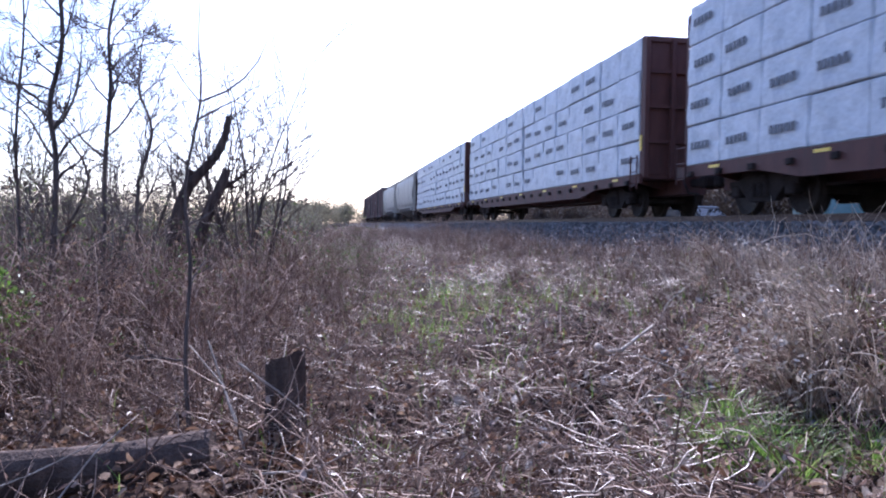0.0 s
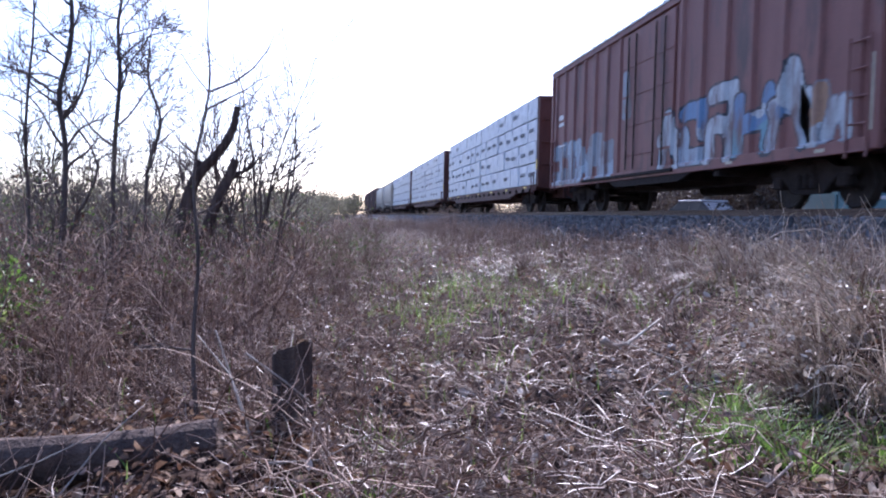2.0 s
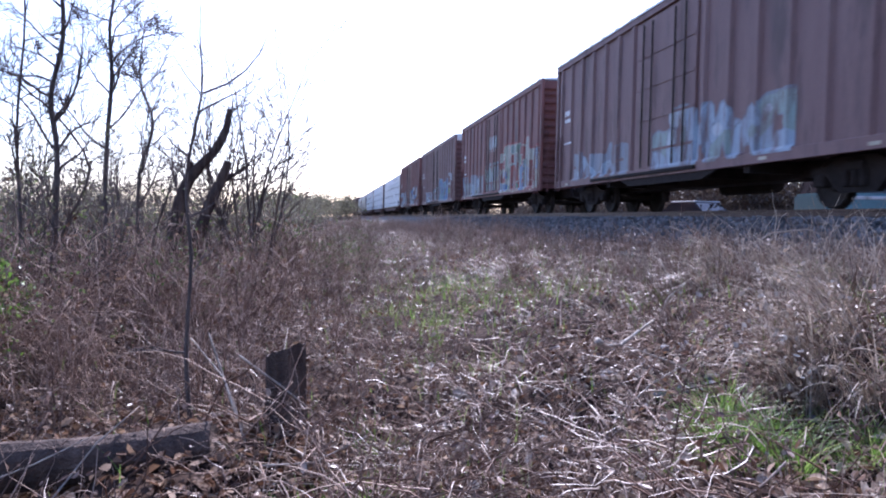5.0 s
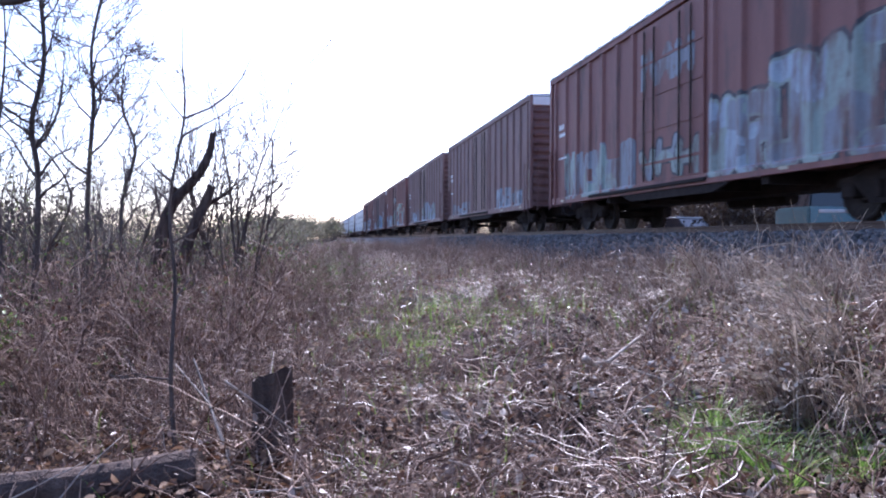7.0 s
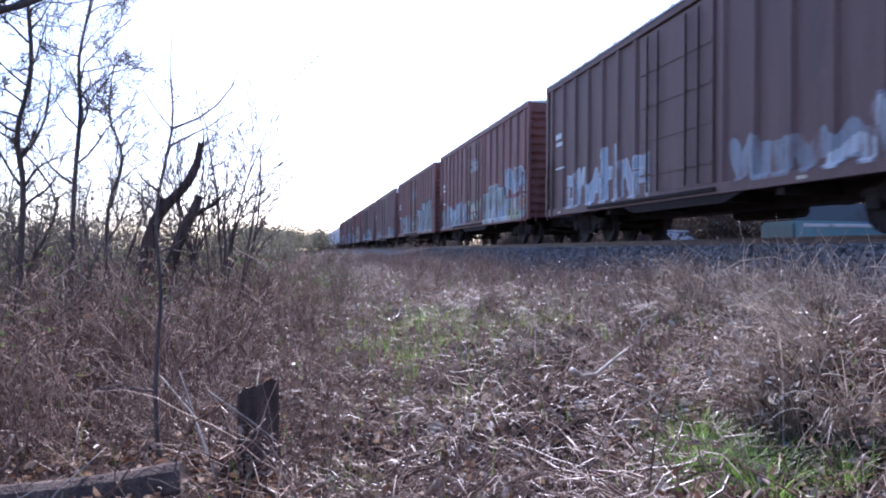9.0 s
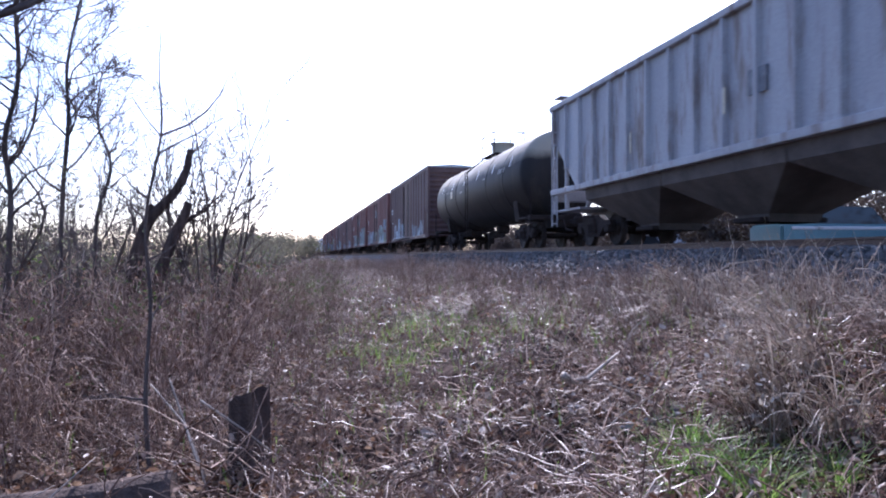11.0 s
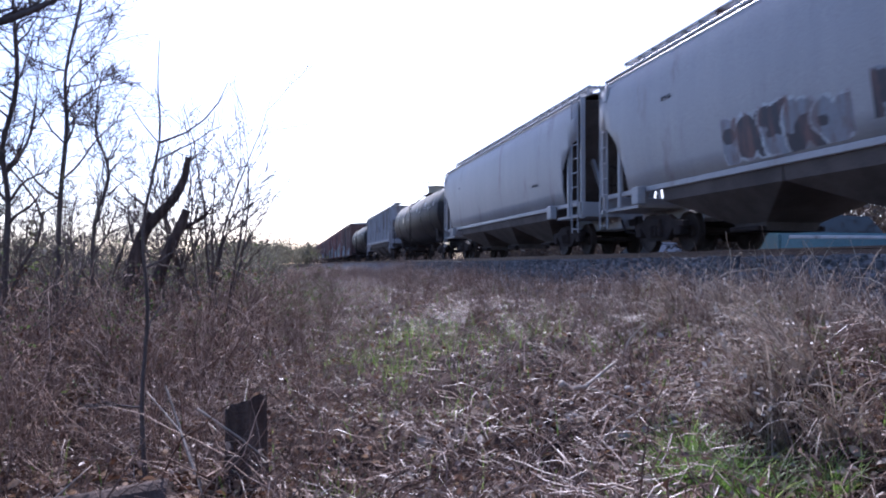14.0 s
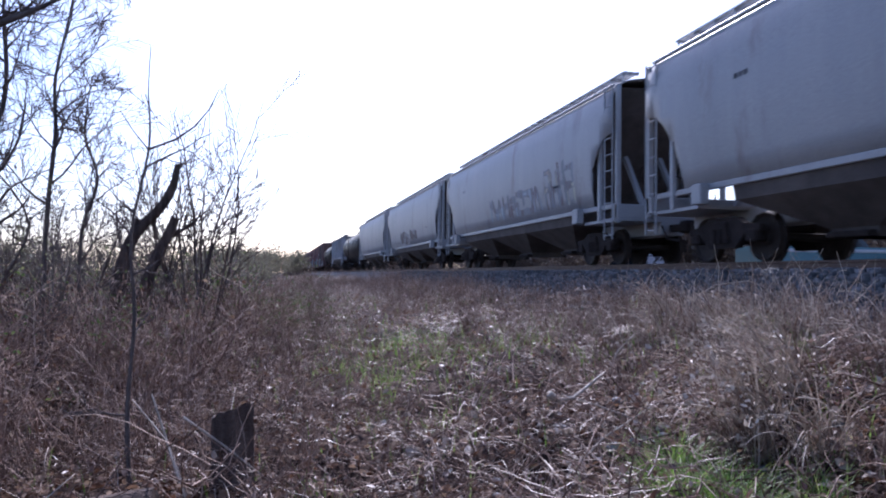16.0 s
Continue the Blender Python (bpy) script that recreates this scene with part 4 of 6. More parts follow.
        car = boxcar(lead, label, paint, shaded_end, fascia)
        for k, (y0, y1, z0, z1, fills, edge, count, fat, wild, shadow) in enumerate(sprayed):
            graffiti(car, side, y0, y1, z0, z1, fills, edge, count, 40 * n + k, "weathered sprayed graffiti", fat, wild, shadow)
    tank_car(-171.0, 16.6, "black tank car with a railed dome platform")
    ribbed_hopper(-191.44, "grey ribbed hopper car with sloping bays", RIBGREY)
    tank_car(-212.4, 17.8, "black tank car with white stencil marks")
    covered_hopper(-232.82, "pale grey covered hopper with a roof walk", HOPPER, marks=QUIET)
    car = covered_hopper(-253.76, "pale grey covered hopper with dark bubble graffiti", HOPPER, marks=QUIET)
    graffiti(car, hopper_side, 0.3, 3.5, 1.55, 2.75, (INK, SLATE, INK), WHITISH, 5, 901, "dark bubble-shaped graffiti", 0.26, 0.5)
    graffiti(car, hopper_side, -2.3, -0.1, 1.75, 2.5, (INK, SLATE), SLATE, 4, 902, "dark sprayed graffiti", 0.13, 0.4)
    car = covered_hopper(-274.64, "pale grey covered hopper with faint looping graffiti", HOPPER, marks=QUIET)
    graffiti(car, hopper_side, -6.5, -4.2, 1.7, 3.0, (CREAM, SLATE), SLATE, 4, 903, "faint looping graffiti", 0.045, 0.4)
    graffiti(car, hopper_side, -3.9, 1.6, 1.7, 2.6, (SLATE, PALEBLUE), SLATE, 7, 904, "faint sprayed graffiti", 0.07, 0.4)
    covered_hopper(-295.77, "pale grey covered hopper with a roof walk", HOPPER, marks=QUIET)


QUIET = ((5.6, 3.3, 3, 0.05, 0.05), (-5.0, 2.3, 4, 0.04, 0.05))
FAR_BOX = material("far_boxcar_paint", BROWN, 0.7, scale=1.0, fine=40, bump=0.1, streak=5)
build_train()


# ---- plants: helpers ----
def stalk_arrays(base, heading, lean, length, bend, radius, rng, rings=4, sides=3, wobble=0.12):
    """Many thin bent stalks at once: places, lean from upright, and further bend, in radians."""
    n = len(base)
    pts = [base]
    head = heading.copy()
    for k in range(rings - 1):
        a = lean + bend * k / (rings - 1) + rng.normal(0, wobble, n)
        head = head + rng.normal(0, wobble, n)
        d = np.stack([np.sin(a) * np.cos(head), np.sin(a) * np.sin(head), np.cos(a)], -1)
        pts.append(pts[-1] + d * (length / (rings - 1))[:, None])
    pts = np.stack(pts, 1)
    side = np.stack([-np.sin(heading), np.cos(heading), np.zeros(n)], -1)
    d = np.gradient(pts, axis=1)
    d = d / np.maximum(np.linalg.norm(d, axis=2, keepdims=True), 1e-6)
    up = np.cross(d, side[:, None, :])
    up = up / np.maximum(np.linalg.norm(up, axis=2, keepdims=True), 1e-6)
    taper = np.linspace(1, 0.35, rings)[None, :, None]
    out = []
    for s in range(sides):
        a = 2 * math.pi * s / sides
        out.append(pts + (side[:, None, :] * math.cos(a) + up * math.sin(a)) * radius[:, None, None] * taper)
    v = np.stack(out, 2)                       # n, rings, sides, 3
    idx = np.arange(n * rings * sides).reshape(n, rings, sides)
    q = []
    for s in range(sides):
        t = (s + 1) % sides
        q.append(np.stack([idx[:, :-1, s], idx[:, :-1, t], idx[:, 1:, t], idx[:, 1:, s]], -1).reshape(-1, 4))
    return v.reshape(-1, 3), np.concatenate(q)


def blade_arrays(base, heading, lean, length, bend, width, rng, rings=4):
    """Flat grass blades, tapering to a point."""
    n = len(base)
    pts = [base]
    for k in range(rings - 1):
        a = lean + bend * k / (rings - 1)
        d = np.stack([np.sin(a) * np.cos(heading), np.sin(a) * np.sin(heading), np.cos(a)], -1)
        pts.append(pts[-1] + d * (length / (rings - 1))[:, None])
    pts = np.stack(pts, 1)
    tw = heading + math.pi / 2 + rng.normal(0, 0.4, n)
    side = np.stack([np.cos(tw), np.sin(tw), np.zeros(n)], -1)[:, None, :] * width[:, None, None] * np.linspace(1, 0.12, rings)[None, :, None]
    v = np.stack([pts - side, pts + side], 2)
    idx = np.arange(n * rings * 2).reshape(n, rings, 2)
    q = np.stack([idx[:, :-1, 0], idx[:, :-1, 1], idx[:, 1:, 1], idx[:, 1:, 0]], -1).reshape(-1, 4)
    return v.reshape(-1, 3), q


def leaf_arrays(centre, size, rng, flat=0.5):
    """Curled leaves: two quads each, folded along the rib."""
    n = len(centre)
    a = rng.random(n) * 2 * math.pi
    u = np.stack([np.cos(a), np.sin(a), rng.normal(0, flat, n)], -1)
    u /= np.linalg.norm(u, axis=1, keepdims=True)
    r = rng.normal(0, 1, (n, 3)) * np.array([flat, flat, 0.2]) + np.array([0, 0, 1.0])
    w = np.cross(r, u)
    w /= np.maximum(np.linalg.norm(w, axis=1, keepdims=True), 1e-6)
    nn = np.cross(u, w)
    s = size[:, None]
    curl = (rng.random(n)[:, None] * 0.9 - 0.1) * s
    wd = (0.35 + 0.3 * rng.random(n))[:, None] * s
    p = [centre - u * s, centre + u * s,
         centre - u * s * 0.35 + w * wd + nn * curl, centre + u * s * 0.45 + w * wd * 0.8 + nn * curl,
         centre - u * s * 0.35 - w * wd + nn * curl, centre + u * s * 0.45 - w * wd * 0.8 + nn * curl]
    v = np.stack(p, 1).reshape(-1, 3)
    i = np.arange(n)[:, None] * 6
    q = np.concatenate([i + np.array([[0, 1, 3, 2]]), i + np.array([[1, 0, 4, 5]])])
    return v, q


def fan(rng, n, lo, hi, a0=-34, a1=52, power=1.0):
    """Places on the near ground, thinning with distance, on the camera's side of the track."""
    d = lo + (hi - lo) * rng.random(n) ** power
    a = np.radians(a0 + (a1 - a0) * rng.random(n))
    x, y = d * np.sin(a), d * np.cos(a)
    keep = x < 6.0 + rng.normal(0, 0.22, n)
    return x[keep], y[keep]


def by_log(x, y):
    """True where cover would bury the fallen log."""
    return (x > -2.7) & (x < -0.5) & (y > 3.0) & (y < 4.45)


def on_ground(x, y, up=0.0):
    return np.stack([x, y, height(x, y) + up], -1)


def patch(x, y, s=1.0, seed=0.0):
    return 0.5 + 0.5 * np.sin(x * 1.7 * s + seed + 1.3 * np.sin(y * 1.1 * s + seed)) * np.cos(y * 1.5 * s - 0.7 * seed + np.sin(x * 0.9 * s))


def stuff(name, va, mat, label, category):
    ob = link(name, arrays(name, va[0], va[1], mat))
    return tagged(ob, label, category, kind="stuff")


# ---- ground cover ----
def ground_cover():
    rng = np.random.default_rng(11)
    x, y = fan(rng, 40000, 2.6, 30, power=1.4)
    keep = rng.random(len(x)) < 0.30 + 0.7 * (1 - smoothstep(-0.4, 0.9, x)) + 0.3 * smoothstep(9, 13, y)
    x, y = x[keep], y[keep]
    p = on_ground(x, y, rng.random(len(x)) ** 2 * 0.12)
    stuff("leaf_litter", leaf_arrays(p, 0.018 + 0.034 * rng.random(len(x)) ** 1.5, rng), LITTER, "curled brown dead leaves over the ground", "leaves")
    # stems lying about, knocked flat
    x, y = fan(rng, 42000, 2.6, 24, power=1.3)
    keep = rng.random(len(x)) < (0.10 + 0.75 * patch(x, y, 1.1, 0.6) ** 2) * np.where(by_log(x, y), 0.12, 1)
    x, y = x[keep], y[keep]
    n = len(x)
    comb = 6.28 * patch(x, y, 0.6, 1.0) + rng.normal(0, 1.1, n)
    up = rng.random(n) ** 1.6 * 0.30
    va = stalk_arrays(on_ground(x, y, up), comb, 1.2 + rng.normal(0, 0.25, n), 0.10 + 0.5 * rng.random(n) ** 1.8, 1.5 * rng.random(n), 0.0022 + 0.0062 * rng.random(n) ** 2.2, rng, rings=5, wobble=0.32)
    stuff("fallen_stalks", va, STRAW, "pale dry broken plant stalks lying on the ground", "stalks")
    x, y = fan(rng, 13000, 2.6, 24, power=1.3)
    keep = rng.random(len(x)) < (0.15 + 0.9 * patch(x, y, 0.9, 3.6) ** 2) * np.where(by_log(x, y), 0.12, 1)
    x, y = x[keep], y[keep]
    n = len(x)
    va = stalk_arrays(on_ground(x, y, rng.random(n) ** 1.5 * 0.25), rng.random(n) * 6.28, 1.2 + rng.normal(0, 0.3, n), 0.2 + 0.8 * rng.random(n) ** 1.5, 0.5 * rng.normal(0, 1, n), 0.0022 + 0.006 * rng.random(n) ** 2.5, rng, rings=6, wobble=0.3)
    stuff("fallen_twigs", va, TWIG, "dark dead twigs tangled over the ground", "twigs")
    # pale curled leaves and bark flakes on the cut slope
    n = 2600
    x, y = 0.2 + 4.6 * rng.random(n), 2.8 + 6.5 * rng.random(n) ** 1.3
    keep = rng.random(n) < 0.15 + patch(x, y, 1.6, 4.2) ** 2
    x, y = x[keep], y[keep]
    stuff("pale_flakes", leaf_arrays(on_ground(x, y, 0.03 + 0.12 * rng.random(len(x)) ** 2), 0.02 + 0.035 * rng.random(len(x)) ** 2, rng, 0.9), PALESTRAW, "pale curled leaves and bark flakes on the bank", "debris")
    # dry grass still standing, thicker on the bank
    x, y = fan(rng, 46000, 3.0, 70, power=1.3)
    keep = rng.random(len(x)) < np.where(by_log(x, y), 0.1, 1) * (0.22 + 0.6 * smoothstep(2.2, 4.5, x) + 0.25 * smoothstep(8, 16, y)) * (0.35 + 0.9 * patch(x, y, 1.2, 2.0))
    x, y = x[keep], y[keep]
    n = len(x)
    va = stalk_arrays(on_ground(x, y), rng.random(n) * 6.28, np.abs(rng.normal(0.35, 0.3, n)), (0.14 + 0.34 * rng.random(n) ** 1.3) * (1 + 0.012 * y), 0.2 + 1.3 * rng.random(n), (0.0018 + 0.003 * rng.random(n) ** 2) * (1 + 0.03 * y), rng, rings=5)
    stuff("standing_dry_grass", va, STRAW, "tan dry grass standing on the bank", "dry grass")
    # taller weeds at the top of the bank
    n = 5200
    x = 4.3 + 2.1 * rng.random(n) ** 0.7
    y = 4.2 + 60 * rng.random(n) ** 1.9
    va = stalk_arrays(on_ground(x, y), rng.random(n) * 6.28, np.abs(rng.normal(0.16, 0.14, n)), 0.3 + 0.55 * rng.random(n) ** 2, 0.15 + 1.4 * rng.random(n) ** 2, 0.0026 + 0.004 * rng.random(n), rng, rings=6)
    stuff("tall_weeds", va, STRAW, "tall dry weed stems along the top of the bank", "weeds")
    # stout curling stems close to the bank's top
    n = 420
    x, y = 4.2 + 1.9 * rng.random(n), 4.3 + 7.5 * rng.random(n) ** 1.2
    va = stalk_arrays(on_ground(x, y), rng.random(n) * 6.28, np.abs(rng.normal(0.2, 0.18, n)), 0.4 + 0.55 * rng.random(n) ** 1.3, 0.5 + 1.8 * rng.random(n), 0.0035 + 0.004 * rng.random(n), rng, rings=8, wobble=0.2)
    stuff("curling_weeds", va, PALESTRAW, "curling pale dry weed stems at the ballast edge", "weeds")
    n = 260
    x, y = 4.3 + 1.7 * rng.random(n), 4.6 + 3.6 * rng.random(n)
    base = on_ground(x, y)
    heading, lean = rng.random(n) * 6.28, np.abs(rng.normal(0.12, 0.1, n))
    va = stalk_arrays(base, heading, lean, 0.6 + 0.55 * rng.random(n), 0.3 + 2.4 * rng.random(n) ** 1.5, 0.003 + 0.0035 * rng.random(n), rng, rings=9, wobble=0.2)
    stuff("tall_curling_weeds", va, PALESTRAW, "tall curling dry weeds in front of the track", "weeds")
    # dry seed heads and stem leaves among the weeds
    x, y = fan(rng, 26000, 3.0, 34, power=1.3)
    keep = rng.random(len(x)) < (0.25 + 0.6 * smoothstep(2.0, 4.5, x))
    x, y = x[keep], y[keep]
    p = on_ground(x, y, 0.04 + 0.34 * rng.random(len(x)) ** 1.6)
    stuff("dry_stem_leaves", leaf_arrays(p, 0.010 + 0.024 * rng.random(len(x)) ** 1.5, rng, 1.0), STRAW, "small dry leaves clinging to dead stems", "leaves")
    # thin new grass
    x, y = fan(rng, 70000, 3.0, 30, power=1.0)
    far_patch = np.exp(-(((x - 2.0) / 1.2) ** 2 + ((y - 11.2) / 3.0) ** 2))
    edge = np.exp(-(((x - 3.9) / 1.2) ** 2 + ((y - 3.9) / 1.4) ** 2))
    keep = rng.random(len(x)) < 0.025 + 0.5 * far_patch + 0.05 * edge + 0.13 * smoothstep(2.8, 4.4, x) * (1 - smoothstep(9, 14, y))
    x, y = x[keep], y[keep]
    n = len(x)
    va = blade_arrays(on_ground(x, y), rng.random(n) * 6.28, np.abs(rng.normal(0.25, 0.2, n)), 0.12 + 0.26 * rng.random(n), 0.3 + 0.8 * rng.random(n), (0.002 + 0.0025 * rng.random(n)) * (1 + 0.07 * y), rng)
    stuff("new_grass", va, GRASS, "thin bright green spring grass among dead stems", "grass")

    # the same cover all round the standing place, thinner
    n = 9000
    d, a = 0.5 + 6.5 * rng.random(n) ** 0.7, rng.random(n) * 6.28
    x, y = d * np.sin(a), d * np.cos(a)
    stuff("leaf_litter", leaf_arrays(on_ground(x, y, 0.02 * rng.random(n)), 0.018 + 0.03 * rng.random(n), rng), LITTER, "curled brown dead leaves over the ground", "leaves")
    n = 5000
    d, a = 0.9 + 6.0 * rng.random(n) ** 0.7, 1.0 + rng.random(n) * 4.4
    x, y = d * np.sin(a), d * np.cos(a)
    va = stalk_arrays(on_ground(x, y, 0.1 * rng.random(n)), rng.random(n) * 6.28, 1.2 + rng.normal(0, 0.25, n), 0.1 + 0.4 * rng.random(n), rng.random(n), 0.002 + 0.004 * rng.random(n) ** 2, rng)
    stuff("fallen_stalks", va, STRAW, "pale dry broken plant stalks lying on the ground", "stalks")


ground_cover()


def grass_tuft(x, y, r, n, seed, long=0.42):
    rng = np.random.default_rng(seed)
    a, d = rng.random(n) * 6.28, r * np.sqrt(rng.random(n))
    px, py = x + d * np.cos(a), y + d * np.sin(a)
    base = on_ground(px, py) - np.array([x, y, float(height(x, y))])
    va = blade_arrays(base, a + rng.normal(0, 0.7, n), 0.1 + 0.5 * d / r + np.abs(rng.normal(0, 0.1, n)), long * (0.45 + 0.7 * rng.random(n)), 0.3 + 1.1 * rng.random(n), 0.0034 + 0.0042 * rng.random(n), rng, 5)
    ob = link("grass_tuft", arrays("grass_tuft", va[0], va[1], GRASS), None, pose(x, y, float(height(x, y))))
    tagged(ob, "bright green grass tuft growing through dead stems", "grass tuft", group="grass tufts on the bank")


TUFTS = [(2.36, 4.05, 0.14, 120, 0.42), (2.52, 4.22, 0.10, 70, 0.38), (2.20, 3.72, 0.16, 130, 0.40), (2.44, 3.62, 0.13, 90, 0.36), (2.06, 3.42, 0.16, 110, 0.32), (2.34, 3.30, 0.15, 110, 0.38),
         (2.60, 3.85, 0.10, 60, 0.30), (1.72, 3.45, 0.12, 50, 0.24), (2.96, 3.62, 0.12, 90, 0.34), (2.82, 3.34, 0.12, 70, 0.30), (0.25, 3.75, 0.2, 60, 0.2), (-0.1, 3.95, 0.16, 40, 0.18),
         (4.1, 5.4, 0.12, 50, 0.3), (4.9, 6.1, 0.2, 90, 0.35), (5.3, 7.2, 0.25, 110, 0.35), (0.35, 5.2, 0.2, 50, 0.26)]
for i, (x, y, r, n, long) in enumerate(TUFTS):
    grass_tuft(x, y, r, n, 40 + i, long)


def tussock(x, y, n, seed, long, toward, fluff):
    """A tall dry grass tussock whose blades arch over to one side, with ragged seed heads."""
    rng = np.random.default_rng(seed)
    z = float(height(x, y))
    th = empty("grass_tussock", pose(x, y, z))
    base = np.stack([rng.normal(0, 0.09, n), rng.normal(0, 0.09, n), np.zeros(n) - 0.02], -1)
    head = toward + rng.normal(0, 0.6, n)
    va = blade_arrays(base, head, np.abs(rng.normal(0.5, 0.3, n)), long * (0.5 + 0.8 * rng.random(n)), 0.5 + 1.1 * rng.random(n), 0.003 + 0.0038 * rng.random(n), rng, 8)
    tagged(link("blade_mass", arrays("blade_mass", va[0], va[1], PALESTRAW), th), kind="stuff")
    m = 16
    base = np.stack([rng.normal(0, 0.08, m), rng.normal(0, 0.08, m), np.zeros(m) - 0.02], -1)
    va = stalk_arrays(base, toward + rng.normal(0, 0.5, m), np.abs(rng.normal(0.4, 0.2, m)), long * (0.9 + 0.4 * rng.random(m)), 0.9 + 0.7 * rng.random(m), 0.0045 + 0.003 * rng.random(m), rng, rings=8, wobble=0.06)
    tagged(link("seed_stem", arrays("seed_stem", va[0], va[1], PALESTRAW), th), kind="stuff")
    if fluff:
        tips = va[0].reshape(m, 8, 3, 3)[:, 4:, 0, :].reshape(-1, 3)
        c = np.repeat(tips, fluff, axis=0) + rng.normal(0, 0.025, (len(tips) * fluff, 3))
        lv = leaf_arrays(c, 0.012 + 0.014 * rng.random(len(c)), rng, 1.0)
        tagged(link("seed_head", arrays("seed_head", lv[0], lv[1], PALESTRAW), th), kind="stuff")
    tagged(th, "tall dry grass tussock arching over with ragged seed heads", "grass tussock", group="grass tussocks on the bank")


for i, (x, y, n, long, toward, fluff) in enumerate([(3.35, 4.55, 190, 0.85, 3.5, 3), (3.1, 4.15, 150, 0.7, 3.7, 2), (3.75, 4.7, 170, 0.75, 3.0, 2), (3.3, 3.85, 130, 0.6, 3.9, 0), (4.2, 5.2, 150, 0.7, 2.8, 1), (3.9, 5.9, 120, 0.6, 3.3, 1),
                                                   (4.7, 6.3, 140, 0.65, 2.9, 1), (5.1, 7.4, 140, 0.65, 3.2, 1), (4.5, 8.0, 120, 0.6, 3.0, 0), (5.3, 9.2, 120, 0.6, 3.3, 0), (3.0, 7.2, 90, 0.5, 3.0, 0)]):
    tussock(x, y, int(n * 0.55), 800 + i, long, toward, fluff)


def straw_clump(x, y, n, seed, long=0.7, spread=0.5):
    rng = np.random.default_rng(seed)
    a = rng.normal(2.6, 0.9, n)
    base = np.stack([rng.normal(0, 0.07, n), rng.normal(0, 0.07, n), np.zeros(n)], -1)
    va = stalk_arrays(base, a, np.abs(rng.normal(0.5, spread * 0.5, n)), long * (0.5 + 0.6 * rng.random(n)), 0.5 + 1.2 * rng.random(n), 0.0026 + 0.003 * rng.random(n), rng, rings=6)
    ob = link("straw_clump", arrays("straw_clump", va[0], va[1], STRAW), None, pose(x, y, float(height(x, y))))
    tagged(ob, "bent-over clump of pale dry straw", "dry grass", kind="stuff")


for i, (x, y, n, long) in enumerate([(3.25, 4.45, 70, 0.75), (3.0, 4.2, 55, 0.6), (3.6, 4.9, 70, 0.6), (4.1, 5.0, 60, 0.6), (4.4, 4.6, 70, 0.6), (3.4, 6.6, 45, 0.55), (4.4, 6.4, 60, 0.6), (2.2, 6.9, 40, 0.5), (1.2, 6.2, 40, 0.45), (4.9, 7.4, 60, 0.6), (4.2, 8.6, 60, 0.6), (3.1, 8.8, 50, 0.5)]):
    straw_clump(x, y, n, 70 + i, long)
rc = random.Random(17)
for i in range(34):
    straw_clump(rc.uniform(2.9, 6.0), 4.2 + 8 * rc.random() ** 1.3, rc.randrange(25, 60), 120 + i, rc.uniform(0.4, 0.75), 0.9)


